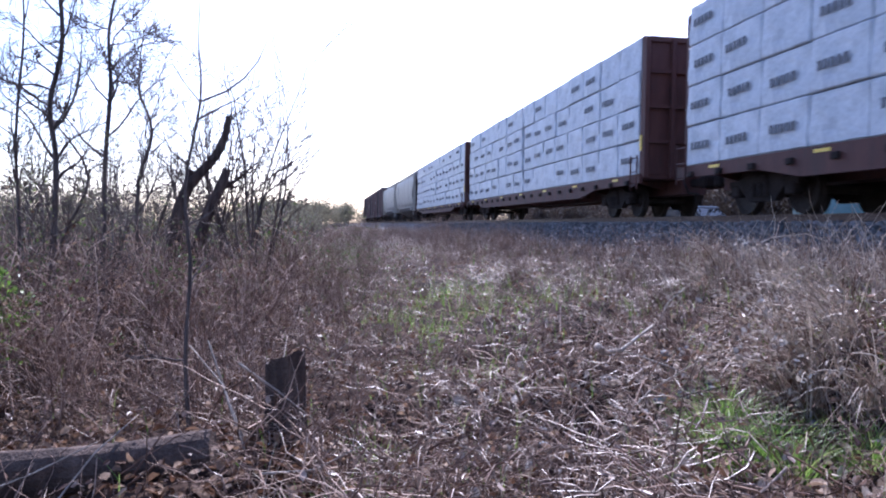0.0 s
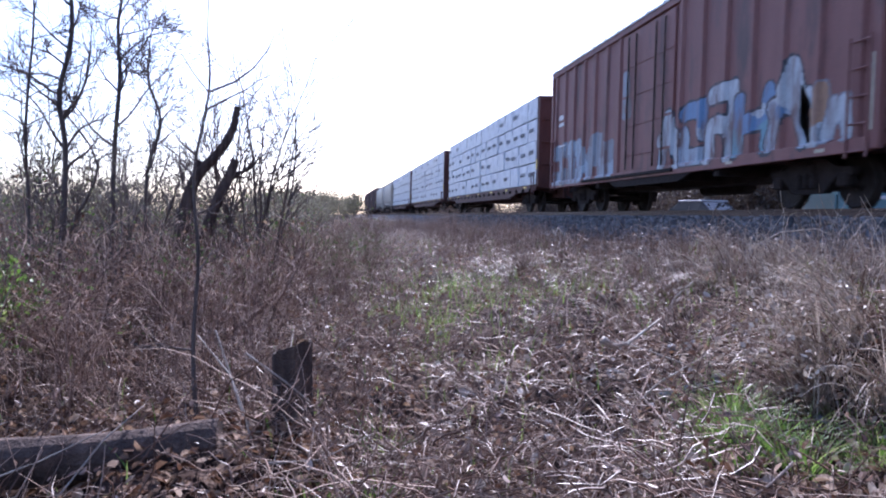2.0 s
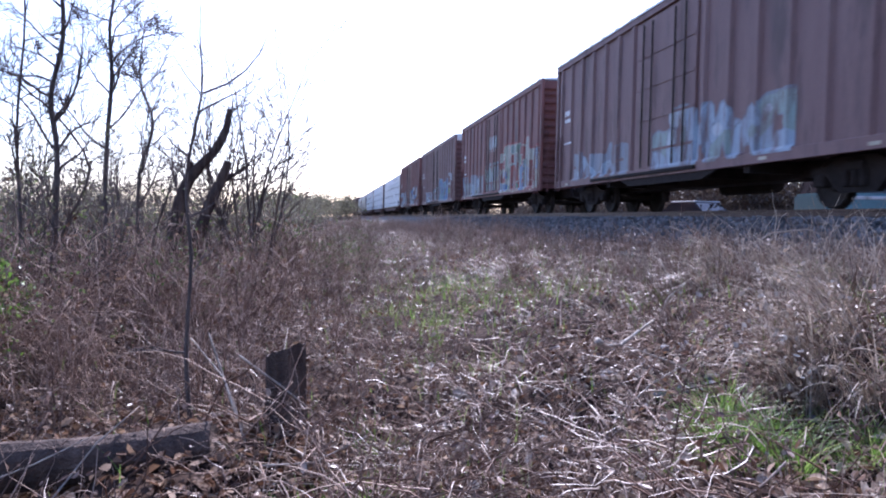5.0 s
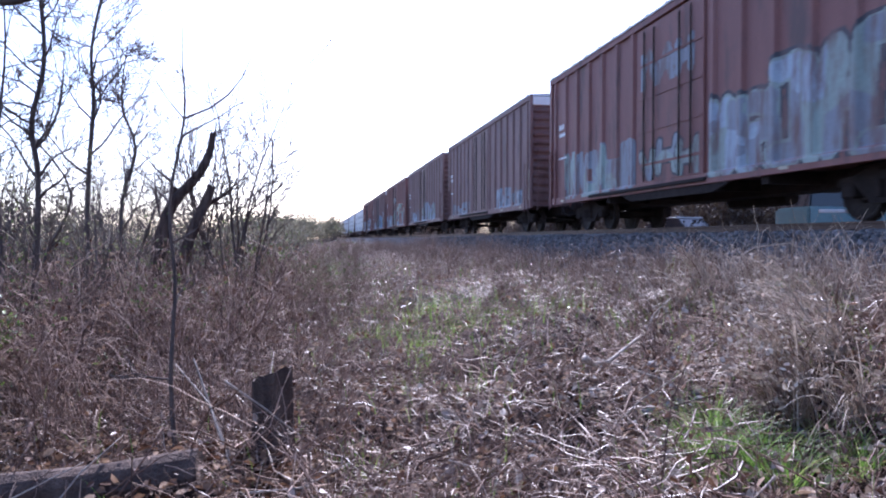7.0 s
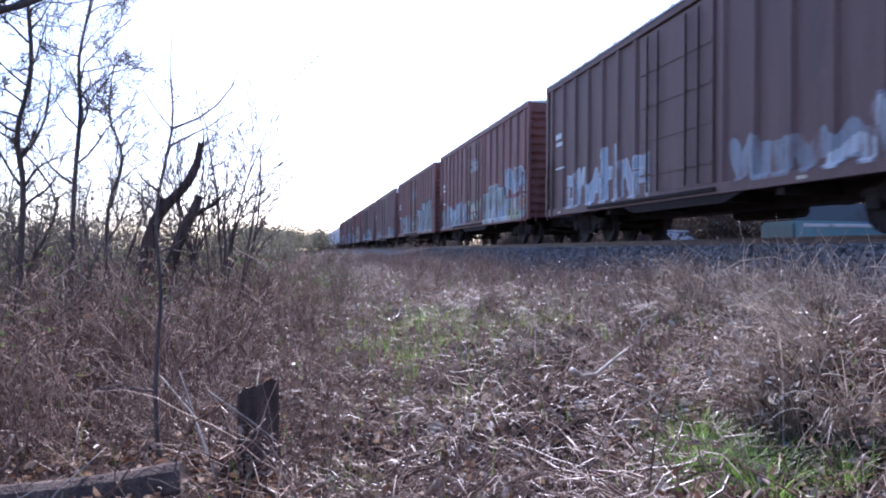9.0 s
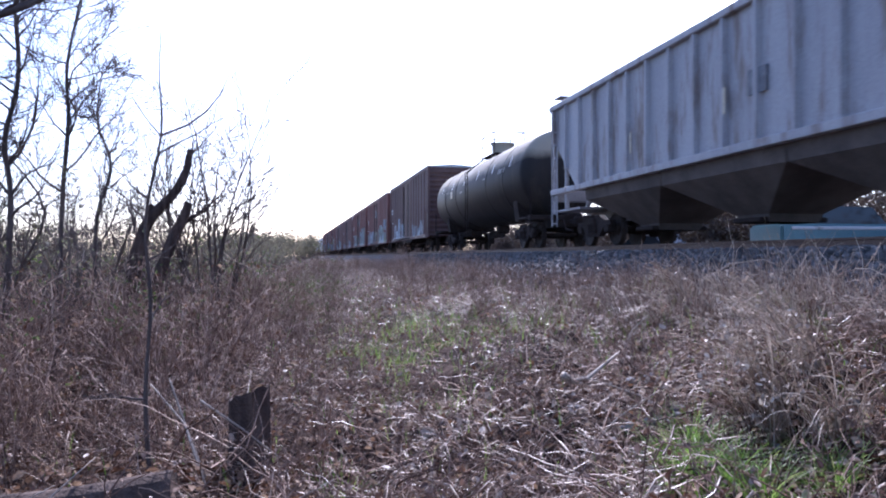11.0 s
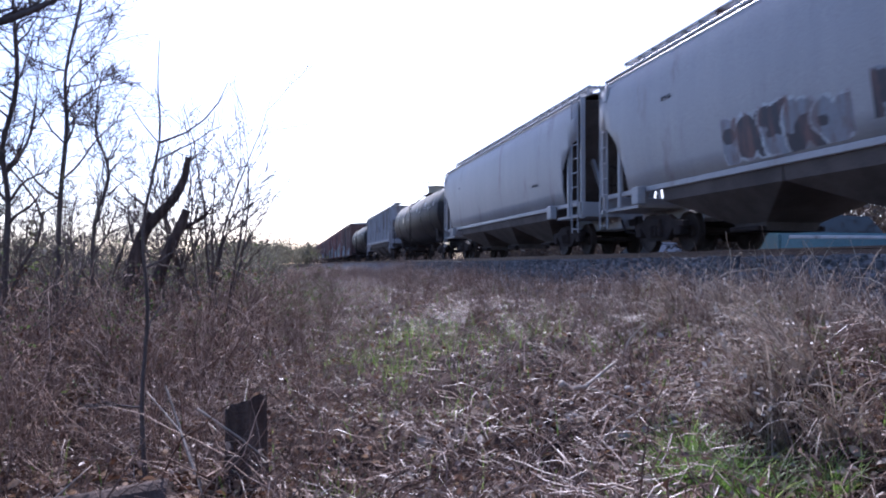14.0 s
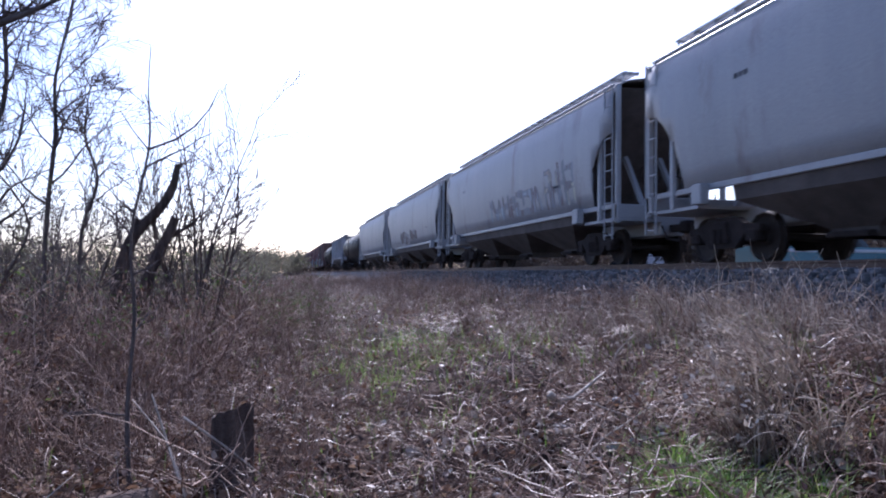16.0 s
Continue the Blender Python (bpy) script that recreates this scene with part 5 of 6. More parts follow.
# ---- shrubs and trees ----
class Wood:
    """Collects tubes of branches and small leaves."""

    def __init__(self, seed, least=0.0016):
        self.v, self.q, self.count, self.r = [], [], 0, random.Random(seed)
        self.buds, self.least = [], least

    def tube(self, pts, radii, sides):
        m = len(pts)
        p = np.array([tuple(k) for k in pts])
        d = np.gradient(p, axis=0)
        d /= np.maximum(np.linalg.norm(d, axis=1, keepdims=True), 1e-6)
        ref = np.array([0.31, 0.77, 0.55]) if abs(d[0][2]) > 0.6 else np.array([0.1, 0.2, 0.97])
        u = np.cross(d, ref)
        u /= np.maximum(np.linalg.norm(u, axis=1, keepdims=True), 1e-6)
        w = np.cross(d, u)
        rr = np.array(radii)[:, None]
        ring = np.stack([p + (u * math.cos(2 * math.pi * k / sides) + w * math.sin(2 * math.pi * k / sides)) * rr for k in range(sides)], 1)
        self.v.append(ring.reshape(-1, 3))
        idx = self.count + np.arange(m * sides).reshape(m, sides)
        for k in range(sides):
            t = (k + 1) % sides
            self.q.append(np.stack([idx[:-1, k], idx[:-1, t], idx[1:, t], idx[1:, k]], -1))
        a = idx[-1]
        self.q.append(np.array([[a[0], a[1], a[2], a[min(3, sides - 1)]]]) if sides > 3 else np.array([[a[0], a[1], a[2], a[2]]])[:0])
        self.count += m * sides

    def grow(self, at, way, length, radius, depth, rise=0.15, kink=0.22, kids=5, ratio=0.55, sides=5, angle=(0.5, 1.0), start=0.25):
        r = self.r
        seg = 7 if depth > 1 else 5
        pts, rad = [Vector(at)], [radius]
        d = Vector(way).normalized()
        for k in range(seg):
            d = (d + Vector((r.gauss(0, kink), r.gauss(0, kink), r.gauss(0, kink) + rise * 0.4))).normalized()
            pts.append(pts[-1] + d * (length / seg))
            rad.append(max(self.least, radius * (1 - 0.78 * (k + 1) / seg)))
        self.tube(pts, rad, sides)
        self.buds.append(pts[-1])
        if depth <= 0:
            return pts
        for c in range(kids):
            f = start + (0.97 - start) * (c + r.random()) / kids
            i = min(seg - 1, int(f * seg))
            p = pts[i].lerp(pts[i + 1], f * seg - i)
            dd = (pts[i + 1] - pts[i]).normalized()
            o = dd.orthogonal().normalized()
            o.rotate(Matrix.Rotation(r.random() * 6.28, 3, dd))
            an = r.uniform(*angle)
            self.grow(p, dd * math.cos(an) + o * math.sin(an), length * ratio * (1.15 - 0.6 * f) * r.uniform(0.7, 1.2), max(self.least, rad[i] * 0.55), depth - 1, rise, kink, max(2, kids - 1), ratio, 4 if depth > 1 else 3, angle, 0.2)
        return pts

    def mesh(self, name, mat):
        return arrays(name, np.concatenate(self.v), np.concatenate(self.q), mat, True)

    def leaves(self, name, mat, per, size, seed, spread=0.06):
        rng = np.random.default_rng(seed)
        c = np.repeat(np.array([tuple(b) for b in self.buds]), per, axis=0)
        c = c + rng.normal(0, spread, c.shape)
        v, q = leaf_arrays(c, size * (0.6 + 0.8 * rng.random(len(c))), rng, 1.0)
        return arrays(name, v, q, mat)


def shrub_templates():
    out = []
    for sd in range(7):
        w = Wood(200 + sd, 0.0031)
        r = w.r
        for k in range(15):
            a = r.random() * 6.28
            lean = r.uniform(0.05, 0.75)
            w.grow((r.gauss(0, 0.22), r.gauss(0, 0.22), -0.05), (math.cos(a) * lean, math.sin(a) * lean, 1), r.uniform(0.8, 1.55), r.uniform(0.006, 0.013), 2, rise=-0.02, kink=0.16, kids=3, ratio=0.55, sides=4, angle=(0.4, 1.1))
        stems = w.mesh("stems", TWIG)
        w.buds = w.buds[:: 3 if sd else 1]
        lv = w.leaves("clinging_foliage", LITTER if sd else LEAF, 1 if sd else 2, 0.02, 300 + sd)
        out.append((stems, lv))
    for sd in range(3):                                    # young branching trees
        w = Wood(260 + sd, 0.0036)
        r = w.r
        for k in range(2):
            a, lean = r.random() * 6.28, r.uniform(0.05, 0.35)
            w.grow((r.gauss(0, 0.2), r.gauss(0, 0.2), -0.05), (math.cos(a) * lean, math.sin(a) * lean, 1), r.uniform(1.6, 2.6), r.uniform(0.014, 0.022), 3, rise=0.08, kink=0.13, kids=5, ratio=0.46, sides=5, angle=(0.45, 0.95), start=0.25)
        out.append((w.mesh("stems", BARK), w.leaves("clinging_foliage", FRESH if sd < 2 else LITTER, 1, 0.013, 360 + sd, 0.03)))
    return out


SHRUBS = shrub_templates()


def shrub(x, y, scale, rng, kind=None):
    k = rng.randrange(7) if kind is None else kind
    m = pose(x, y, float(height(x, y)), rng.uniform(-6, 6), rng.uniform(-6, 6), rng.uniform(0, 360)) @ Matrix.Diagonal((scale * rng.uniform(0.8, 1.2), scale * rng.uniform(0.8, 1.2), scale, 1))
    th = empty("bramble_bush", m)
    tagged(link("stem_tangle", SHRUBS[k][0], th), kind="stuff")
    tagged(link("clinging_foliage", SHRUBS[k][1], th), kind="stuff")
    tagged(th, "young branching trees with small opening leaves" if k > 6 else "leafless brown bramble bush with tangled stems" if k else "brown thorny bush with a few young green leaves", "bush", group="bushes in the rough ground")


def place_shrubs():
    rng = random.Random(21)
    for k in range(70):
        y = 7.2 + 9 * rng.random()
        x = rng.uniform(-0.5 * y - 1.2, -0.055 * y)
        gap = -0.27 < x / y < -0.10                          # lower brush before the broken trees
        shrub(x, y, rng.uniform(0.8, 1.1) if gap else rng.uniform(0.85, 1.3), rng)
    for k in range(70):
        y = 18 + 62 * rng.random() ** 1.3
        shrub(rng.uniform(-1.0, 6.0), y, rng.uniform(0.45, 0.8) * (1 + 0.006 * y), rng, rng.choice((1, 2, 4, 5)))
    for k in range(120):
        y = 5.8 + 24 * rng.random() ** 1.25
        edge = 0.9 if y > 9 else -0.3 - (9 - y) * 0.28       # open ground on the bank side
        left = -0.55 * y - 1.5
        x = rng.uniform(left, min(edge, 1.2))
        if abs(x + 0.27) < 0.5 and y < 6.6:
            continue
        gap = -0.27 < x / y < -0.08 and y < 14
        shrub(x, y, (rng.uniform(0.5, 0.75) if gap else rng.uniform(0.55, 0.95)) * (1 + 0.012 * y), rng)
    for k in range(34):
        y = rng.uniform(9.5, 20)
        x = rng.uniform(-0.52 * y, -0.10 * y)
        if -0.25 < x / y < -0.10 and y < 14.5:
            continue
        shrub(x, y, rng.uniform(0.8, 1.25), rng, rng.choice((7, 8, 9)))
    for k in range(9):
        y = rng.uniform(8.5, 13)
        shrub(-0.43 * y + rng.uniform(-0.5, 0.5), y, rng.uniform(0.8, 1.2), rng, 0)
    for x, y, s in ((-0.9, 5.8, 0.6), (-1.4, 5.7, 0.5), (-1.9, 5.6, 0.7), (-1.2, 6.2, 0.8), (-0.5, 5.5, 0.5), (0.2, 5.6, 0.45), (0.35, 8.2, 0.55), (0.1, 7.4, 0.7), (-0.5, 8.6, 0.85), (0.9, 10.4, 0.5), (4.9, 9.0, 0.3), (5.6, 11.0, 0.35), (5.2, 6.3, 0.38), (5.7, 7.0, 0.42), (5.9, 8.3, 0.4), (4.7, 5.4, 0.33), (5.6, 14, 0.4), (3.2, 13, 0.35), (2.8, 17, 0.4), (4.6, 19, 0.5), (1.8, 20, 0.6), (3.4, 25, 0.6), (1.2, 24, 0.8)):
        shrub(x, y, s, rng, rng.choice((1, 2, 4, 5)))


place_shrubs()


def tree(name, x, y, spine, radii, label, category, seed, limbs, leaf=None, mat=None, sides=8, far_off=False, slim=0.88, depth=2):
    """A trunk through spine (metres from its foot) and limbs: (height share, azimuth, rise, length)."""
    z = float(height(x, y))
    th = empty(name, pose(x, y, z))
    tr = Wood(seed)
    radii = [q * slim for q in radii]
    pts = [Vector(p) for p in spine]
    fine, fr = [], []
    for i in range(len(pts) - 1):
        for k in range(4):
            f = k / 4
            p0, p1, p2, p3 = pts[max(i - 1, 0)], pts[i], pts[i + 1], pts[min(i + 2, len(pts) - 1)]
            fine.append(0.5 * ((2 * p1) + (p2 - p0) * f + (2 * p0 - 5 * p1 + 4 * p2 - p3) * f * f + (3 * p1 - p0 - 3 * p2 + p3) * f ** 3))
            fr.append((radii[i] * (1 - f) + radii[i + 1] * f) * (1 + 0.07 * tr.r.uniform(-1, 1)))
    fine.append(pts[-1])
    fr.append(radii[-1])
    tr.tube(fine, fr, sides)
    link("trunk", tr.mesh("trunk", mat or BARK), th)
    if limbs:
        w = Wood(seed + 1, 0.0032 if far_off else 0.0038)
        for share, azi, rise, length in limbs:
            i = min(len(fine) - 2, int(share * (len(fine) - 1)))
            a = radians(azi)
            w.grow(fine[i], (math.cos(a), math.sin(a), rise), length, max(0.009, fr[i] * 0.6), depth, rise=0.12, kink=0.19, kids=7 if depth > 1 else 3, ratio=0.6, sides=5, angle=(0.45, 0.95))
        tagged(link("branchwork", w.mesh("branchwork", mat or BARK), th), kind="stuff")
        if leaf:
            tagged(link("foliage", w.leaves("foliage", leaf, 1, 0.013, seed + 2, 0.02), th), kind="stuff")
    return tagged(th, label, category)


def limbs_for(seed, n, lo=0.3, hi=1.0, length=1.0):
    r = random.Random(seed)
    return [(lo + (hi - lo) * (k + r.random()) / n, r.uniform(0, 360), r.uniform(0.35, 1.3), length * r.uniform(0.5, 1.1) * (1.25 - 0.6 * k / n)) for k in range(n)]


def leafy_bush(x, y, tall, seed):
    """A low bush already in bright leaf."""
    w = Wood(seed, 0.003)
    for k in range(12):
        a, lean = w.r.random() * 6.28, w.r.uniform(0.1, 0.5)
        w.grow((w.r.gauss(0, 0.06), w.r.gauss(0, 0.06), -0.05), (math.cos(a) * lean, math.sin(a) * lean, 1), tall * w.r.uniform(0.7, 1.0), 0.009, 2, rise=0.05, kink=0.15, kids=5, ratio=0.4, sides=4, angle=(0.4, 1.0))
    th = empty("leafy_bush", pose(x, y, float(height(x, y))))
    tagged(link("stem_tangle", w.mesh("stem_tangle", BARK), th), kind="stuff")
    tagged(link("foliage", w.leaves("foliage", GRASS, 5, 0.028, seed + 1, 0.06), th), kind="stuff")
    tagged(th, "low bush in bright green spring leaf", "bush")


leafy_bush(-3.02, 6.5, 1.25, 950)
leafy_bush(-3.35, 7.2, 1.2, 960)


def place_trees():
    bare = "slender leafless tree with fine bare branches"
    tree("bare_tree", -3.47, 9.77, [(0, 0, -0.1), (0.06, 0, 1.2), (0.10, 0.0, 2.4), (0.02, 0.02, 3.1), (0.18, 0, 3.9), (0.12, 0, 5.2), (0.3, 0, 6.4)], [0.05, 0.044, 0.038, 0.036, 0.03, 0.022, 0.008], bare, "tree", 1, limbs_for(1, 20, 0.3, 1.0, 1.3))
    tree("bare_tree", -3.75, 9.6, [(0, 0, -0.1), (0.02, 0, 1.4), (-0.02, 0, 2.6), (0.08, 0, 4.0), (0.0, 0, 5.2)], [0.026, 0.024, 0.02, 0.014, 0.004], bare, "tree", 2, limbs_for(2, 14, 0.3, 1.0, 0.9))
    tree("bare_tree", -3.17, 10.95, [(0, 0, -0.1), (0.02, 0, 1.3), (0.05, 0, 2.6), (0.12, 0.0, 3.6), (0.10, 0, 4.4), (0.3, 0, 5.6), (0.2, 0, 6.5)], [0.045, 0.042, 0.037, 0.03, 0.024, 0.014, 0.004], bare, "tree", 3, limbs_for(3, 22, 0.36, 1.0, 1.25))
    tree("bare_tree", -2.95, 12.0, [(0, 0, -0.1), (0.0, 0, 1.2), (0.02, 0, 2.2), (0.22, 0.0, 3.0), (0.02, 0, 3.7), (0.1, 0, 4.6)], [0.04, 0.036, 0.032, 0.026, 0.018, 0.007], "crooked leafless tree with drooping twigs", "tree", 4, limbs_for(4, 18, 0.4, 1.0, 1.0))
    young = tree("sapling", -0.92, 5.17, [(0, 0, -0.05), (-0.035, 0, 0.55), (-0.005, 0.0, 1.2), (-0.03, -0.05, 1.75), (0.075, -0.1, 2.32), (0.062, -0.1, 2.7), (0.07, -0.1, 3.0)], [0.019, 0.016, 0.0135, 0.012, 0.0095, 0.0045, 0.0028], "thin bare sapling with a forked top", "sapling", 5,
         [(0.66, 3, 0.7, 0.5), (0.5, 150, 0.6, 0.35), (0.42, 30, 0.4, 0.3), (0.58, 190, 0.6, 0.28), (0.3, 100, 0.5, 0.3), (0.2, 200, 0.3, 0.35)], None, None, 8, False, 0.9, 1)
    w = Wood(91, 0.0026)
    w.tube([(0.072, -0.1, 2.31), (0.13, -0.1, 2.335), (0.24, -0.1, 2.385), (0.36, -0.1, 2.48), (0.45, -0.1, 2.60), (0.51, -0.1, 2.74)], [0.0085, 0.008, 0.007, 0.006, 0.0045, 0.0028], 6)
    w.tube([(0.07, -0.1, 2.31), (-0.02, -0.1, 2.42), (-0.11, -0.1, 2.56)], [0.006, 0.0045, 0.0028], 5)
    link("limb", w.mesh("limb", BARK), young)
    # cut-off tree
    tree("broken_tree", -2.68, 13.0, [(0, 0, -0.1), (0.05, 0, 1.0), (0.12, 0, 1.7), (0.30, 0, 2.3), (0.76, 0, 2.86), (0.92, 0, 3.2), (0.98, 0, 3.57)], [0.15, 0.138, 0.125, 0.097, 0.075, 0.066, 0.05], "dark dead tree cut off at a leaning limb", "dead tree", 6, [(0.62, 340, 0.5, 0.5)], None, DEADWOOD, 10, slim=0.95)
    tree("broken_tree", -2.55, 13.05, [(0, 0, 0.2), (0.06, 0, 1.5), (0.13, 0, 2.2), (0.22, 0, 2.62)], [0.085, 0.083, 0.078, 0.066], "short dead stem sawn off beside a leaning trunk", "dead tree", 7, [], None, DEADWOOD, 10, slim=1.0)
    tree("broken_tree", -2.25, 12.9, [(0, 0, -0.1), (0.02, 0, 1.0), (0.22, 0, 1.75), (0.42, 0, 2.2), (0.55, 0, 2.55)], [0.115, 0.108, 0.10, 0.092, 0.08], "leaning dead stump with a splintered top", "dead tree", 8, [(0.7, 20, 0.6, 0.9)], None, DEADWOOD, 10, slim=0.95)
    # fan-shaped young tree of many stems
    th = empty("multi_stem_tree", pose(-1.48, 14.0, float(height(-1.48, 14.0))))
    for k in range(11):
        w = Wood(77 + k, 0.0065)
        lean = -0.55 + 1.1 * k / 10 + w.r.gauss(0, 0.06)
        w.grow((lean * 0.35 + w.r.gauss(0, 0.08), w.r.gauss(0, 0.12), -0.1), (lean * 0.5 + 0.03, w.r.gauss(0, 0.15), 1), w.r.uniform(3.3, 4.1) + max(0.0, 0.9 - abs(lean - 0.2) * 3), w.r.uniform(0.026, 0.040), 2, rise=0.05, kink=0.10, kids=8, ratio=0.42, sides=5, angle=(0.35, 0.85), start=0.3)
        link("stem", w.mesh("stem", BARK), th)
    tagged(th, "bushy leafless young tree with many upright stems", "tree")
    # limb that reaches in from a tree beside the path
    tree("bare_tree", -4.6, 8.0, [(0, 0, -0.1), (0.1, 0, 1.5), (0.2, 0, 2.9), (0.55, 0, 3.7), (1.2, 0.0, 3.98), (1.8, 0.0, 4.10), (2.5, 0, 4.5)], [0.13, 0.12, 0.10, 0.08, 0.055, 0.038, 0.014], "leafless tree with a long overhanging limb", "tree", 9, limbs_for(9, 16, 0.5, 1.0, 1.1))
    rng = random.Random(5)
    for k in range(26):
        y = 12 + 26 * rng.random()
        x = rng.uniform(-0.5 * y - 2, -0.16 * y - 0.2)
        hgt = rng.uniform(2.6, 4.4)
        tree("bare_tree", x, y, [(0, 0, -0.1), (rng.gauss(0, 0.1), 0, hgt * 0.35), (rng.gauss(0, 0.2), 0, hgt * 0.7), (rng.gauss(0, 0.3), 0, hgt)], [0.045, 0.035, 0.024, 0.005], "thin leafless tree in the brush", "tree", 500 + 3 * k, limbs_for(600 + k, 9, 0.3, 1.0, 1.0), None, None, 6, True)


place_trees()


def woods(name, clumps, seed, label, mat, n, leaf):
    """Far woodland: many small leaves in uneven crowns over thin stems."""
    rng = np.random.default_rng(seed)
    cs, st = [], []
    for x, y, r, h, dens in clumps:
        k = int(n * dens)
        z0 = float(height(x, y))
        for b in range(7):
            bx, by = x + rng.normal(0, r * 0.55), y + rng.normal(0, r * 0.55)
            bh, br = h * rng.uniform(0.55, 1.0), r * rng.uniform(0.25, 0.55)
            p = rng.normal(0, 1, (k // 7, 3)) * np.array([br * 0.6, br * 0.6, bh * (0.17 if name != "lineside_woods" else 0.27)]) + np.array([bx, by, z0 + bh * (0.62 if name != "lineside_woods" else 0.42)])
            cs.append(p)
            st.append((bx, by, z0, bh))
    c = np.concatenate(cs)
    ob = stuff(name, leaf_arrays(c, leaf * (0.6 + 0.8 * rng.random(len(c))), rng, 1.0), mat, label, "woods")
    s = np.array(st)
    m = len(s)
    rep = 5 if name == "brush_woods" else 12
    base = np.repeat(s[:, :3], rep, axis=0) + rng.normal(0, 0.3, (m * rep, 3)) * np.array([1, 1, 0])
    va = stalk_arrays(base, rng.random(m * rep) * 6.28, np.abs(rng.normal(0.12, 0.1, m * rep)), np.repeat(s[:, 3], rep) * (0.7 + 0.4 * rng.random(m * rep)), rng.normal(0, 0.3, m * rep), 0.006 + 0.016 * rng.random(m * rep), rng, rings=6, sides=4, wobble=0.16)
    stuff(name + "_stems", va, BARK, "thin grey stems of the far woods", "woods")


FARLEAF = material("hazy_spring_leaf", [(0.10, 0.088, 0.06), (0.16, 0.145, 0.10), (0.22, 0.21, 0.14)], 0.7, scale=3, fine=40, bump=0, island=0.8, through_light=0.4)
BROWNLEAF = material("brown_bush_leaf", [(0.07, 0.05, 0.04), (0.12, 0.09, 0.07), (0.17, 0.14, 0.10)], 0.8, scale=3, fine=40, bump=0, island=0.8, through_light=0.1)
rw = random.Random(9)
left = [(rw.uniform(-0.62, -0.10) * y, y, 0.05 * y + 1.2, 2.5 + 0.026 * y + rw.uniform(0, 1.2), 1.0) for y in [22 + 4.2 * k for k in range(26)]]
left += [(-0.02 * y - 1.5 + rw.uniform(-1, 1), y, 2.0, 2.6 + 0.022 * y, 0.9) for y in [34 + 7 * k for k in range(13)]]
left += [(rw.uniform(-0.56, -0.13) * y, y, 1.3, 2.7 + 0.035 * y + rw.uniform(-0.3, 0.5), 0.4) for y in [17 + 1.1 * k for k in range(14)]]
woods("brush_woods", left, 31, "pale green and brown low woods behind the brush", FARLEAF, 900, 0.055)
far = [(rw.uniform(-14, 1.5), y, 6, 6.5 + rw.uniform(0, 3), 1.0) for y in [130 + 9 * k for k in range(8)]] + [(3.2 + rw.uniform(-1, 1), 205 + 14 * k, 3.0, 8.5, 0.8) for k in range(6)]
far += [(-70 + rw.uniform(-20, 20) + 14 * k, 260 + rw.uniform(-20, 20), 12, 9, 1.0) for k in range(8)]
woods("distant_woods", far, 32, "hazy grey-green tree line in the distance", FARLEAF, 1500, 0.22)
side = [(23 + rw.uniform(-2, 6), y, 3.2, 3.8 + rw.uniform(0, 1.6), 1.2) for y in [10 + 2.4 * k for k in range(30)]] + [(36 + rw.uniform(-6, 6), 10 + 12 * k, 6, 6, 1.0) for k in range(12)]
side += [(16.5 + rw.uniform(-1.5, 3), 78 + 9 * k, 3.5, 4.0 + rw.uniform(0, 1.5), 0.6) for k in range(26)]
side += [(60 + rw.uniform(-12, 12), 60 + 34 * k, 10, 8, 1.0) for k in range(8)]
woods("lineside_woods", side, 33, "brown bushes beyond the track", BROWNLEAF, 3600, 0.10)


# ---- stump, log and loose pieces ----
def stump(x, y, r, h):
    bm = bmesh.new()
    seg, rows = 22, 9
    rng = random.Random(3)
    rings = []
    for k in range(rows):
        f = k / (rows - 1)
        flare = 1 + 0.35 * (1 - f) ** 4
        ring = []
        for s in range(seg):
            a = 2 * math.pi * s / seg
            rr = r * flare * (1 + 0.07 * noise.noise(Vector((math.cos(a) * 2.2, math.sin(a) * 2.2, f * 1.5))) + 0.03 * math.sin(a * 9 + f))
            zz = -0.08 + (h + 0.08) * f + (0.05 * noise.noise(Vector((math.cos(a) * 2, math.sin(a) * 2, 4))) + 0.05 * math.cos(a + 0.6) if k == rows - 1 else 0)
            ring.append(bm.verts.new((rr * math.cos(a), rr * math.sin(a), zz)))
        rings.append(ring)
    for a, b in zip(rings, rings[1:]):
        for s in range(seg):
            bm.faces.new((a[s], a[(s + 1) % seg], b[(s + 1) % seg], b[s]))
    top = bm.verts.new((0, 0, h - 0.01))
    for s in range(seg):
        bm.faces.new((rings[-1][s], rings[-1][(s + 1) % seg], top))
    ob = part("tree_stump", bm, DEADWOOD, None, "", pose(x, y, float(height(x, y))))
    tagged(ob, "dark weathered tree stump with a broken top", "stump")


stump(-0.27, 5.0, 0.135, 0.60)


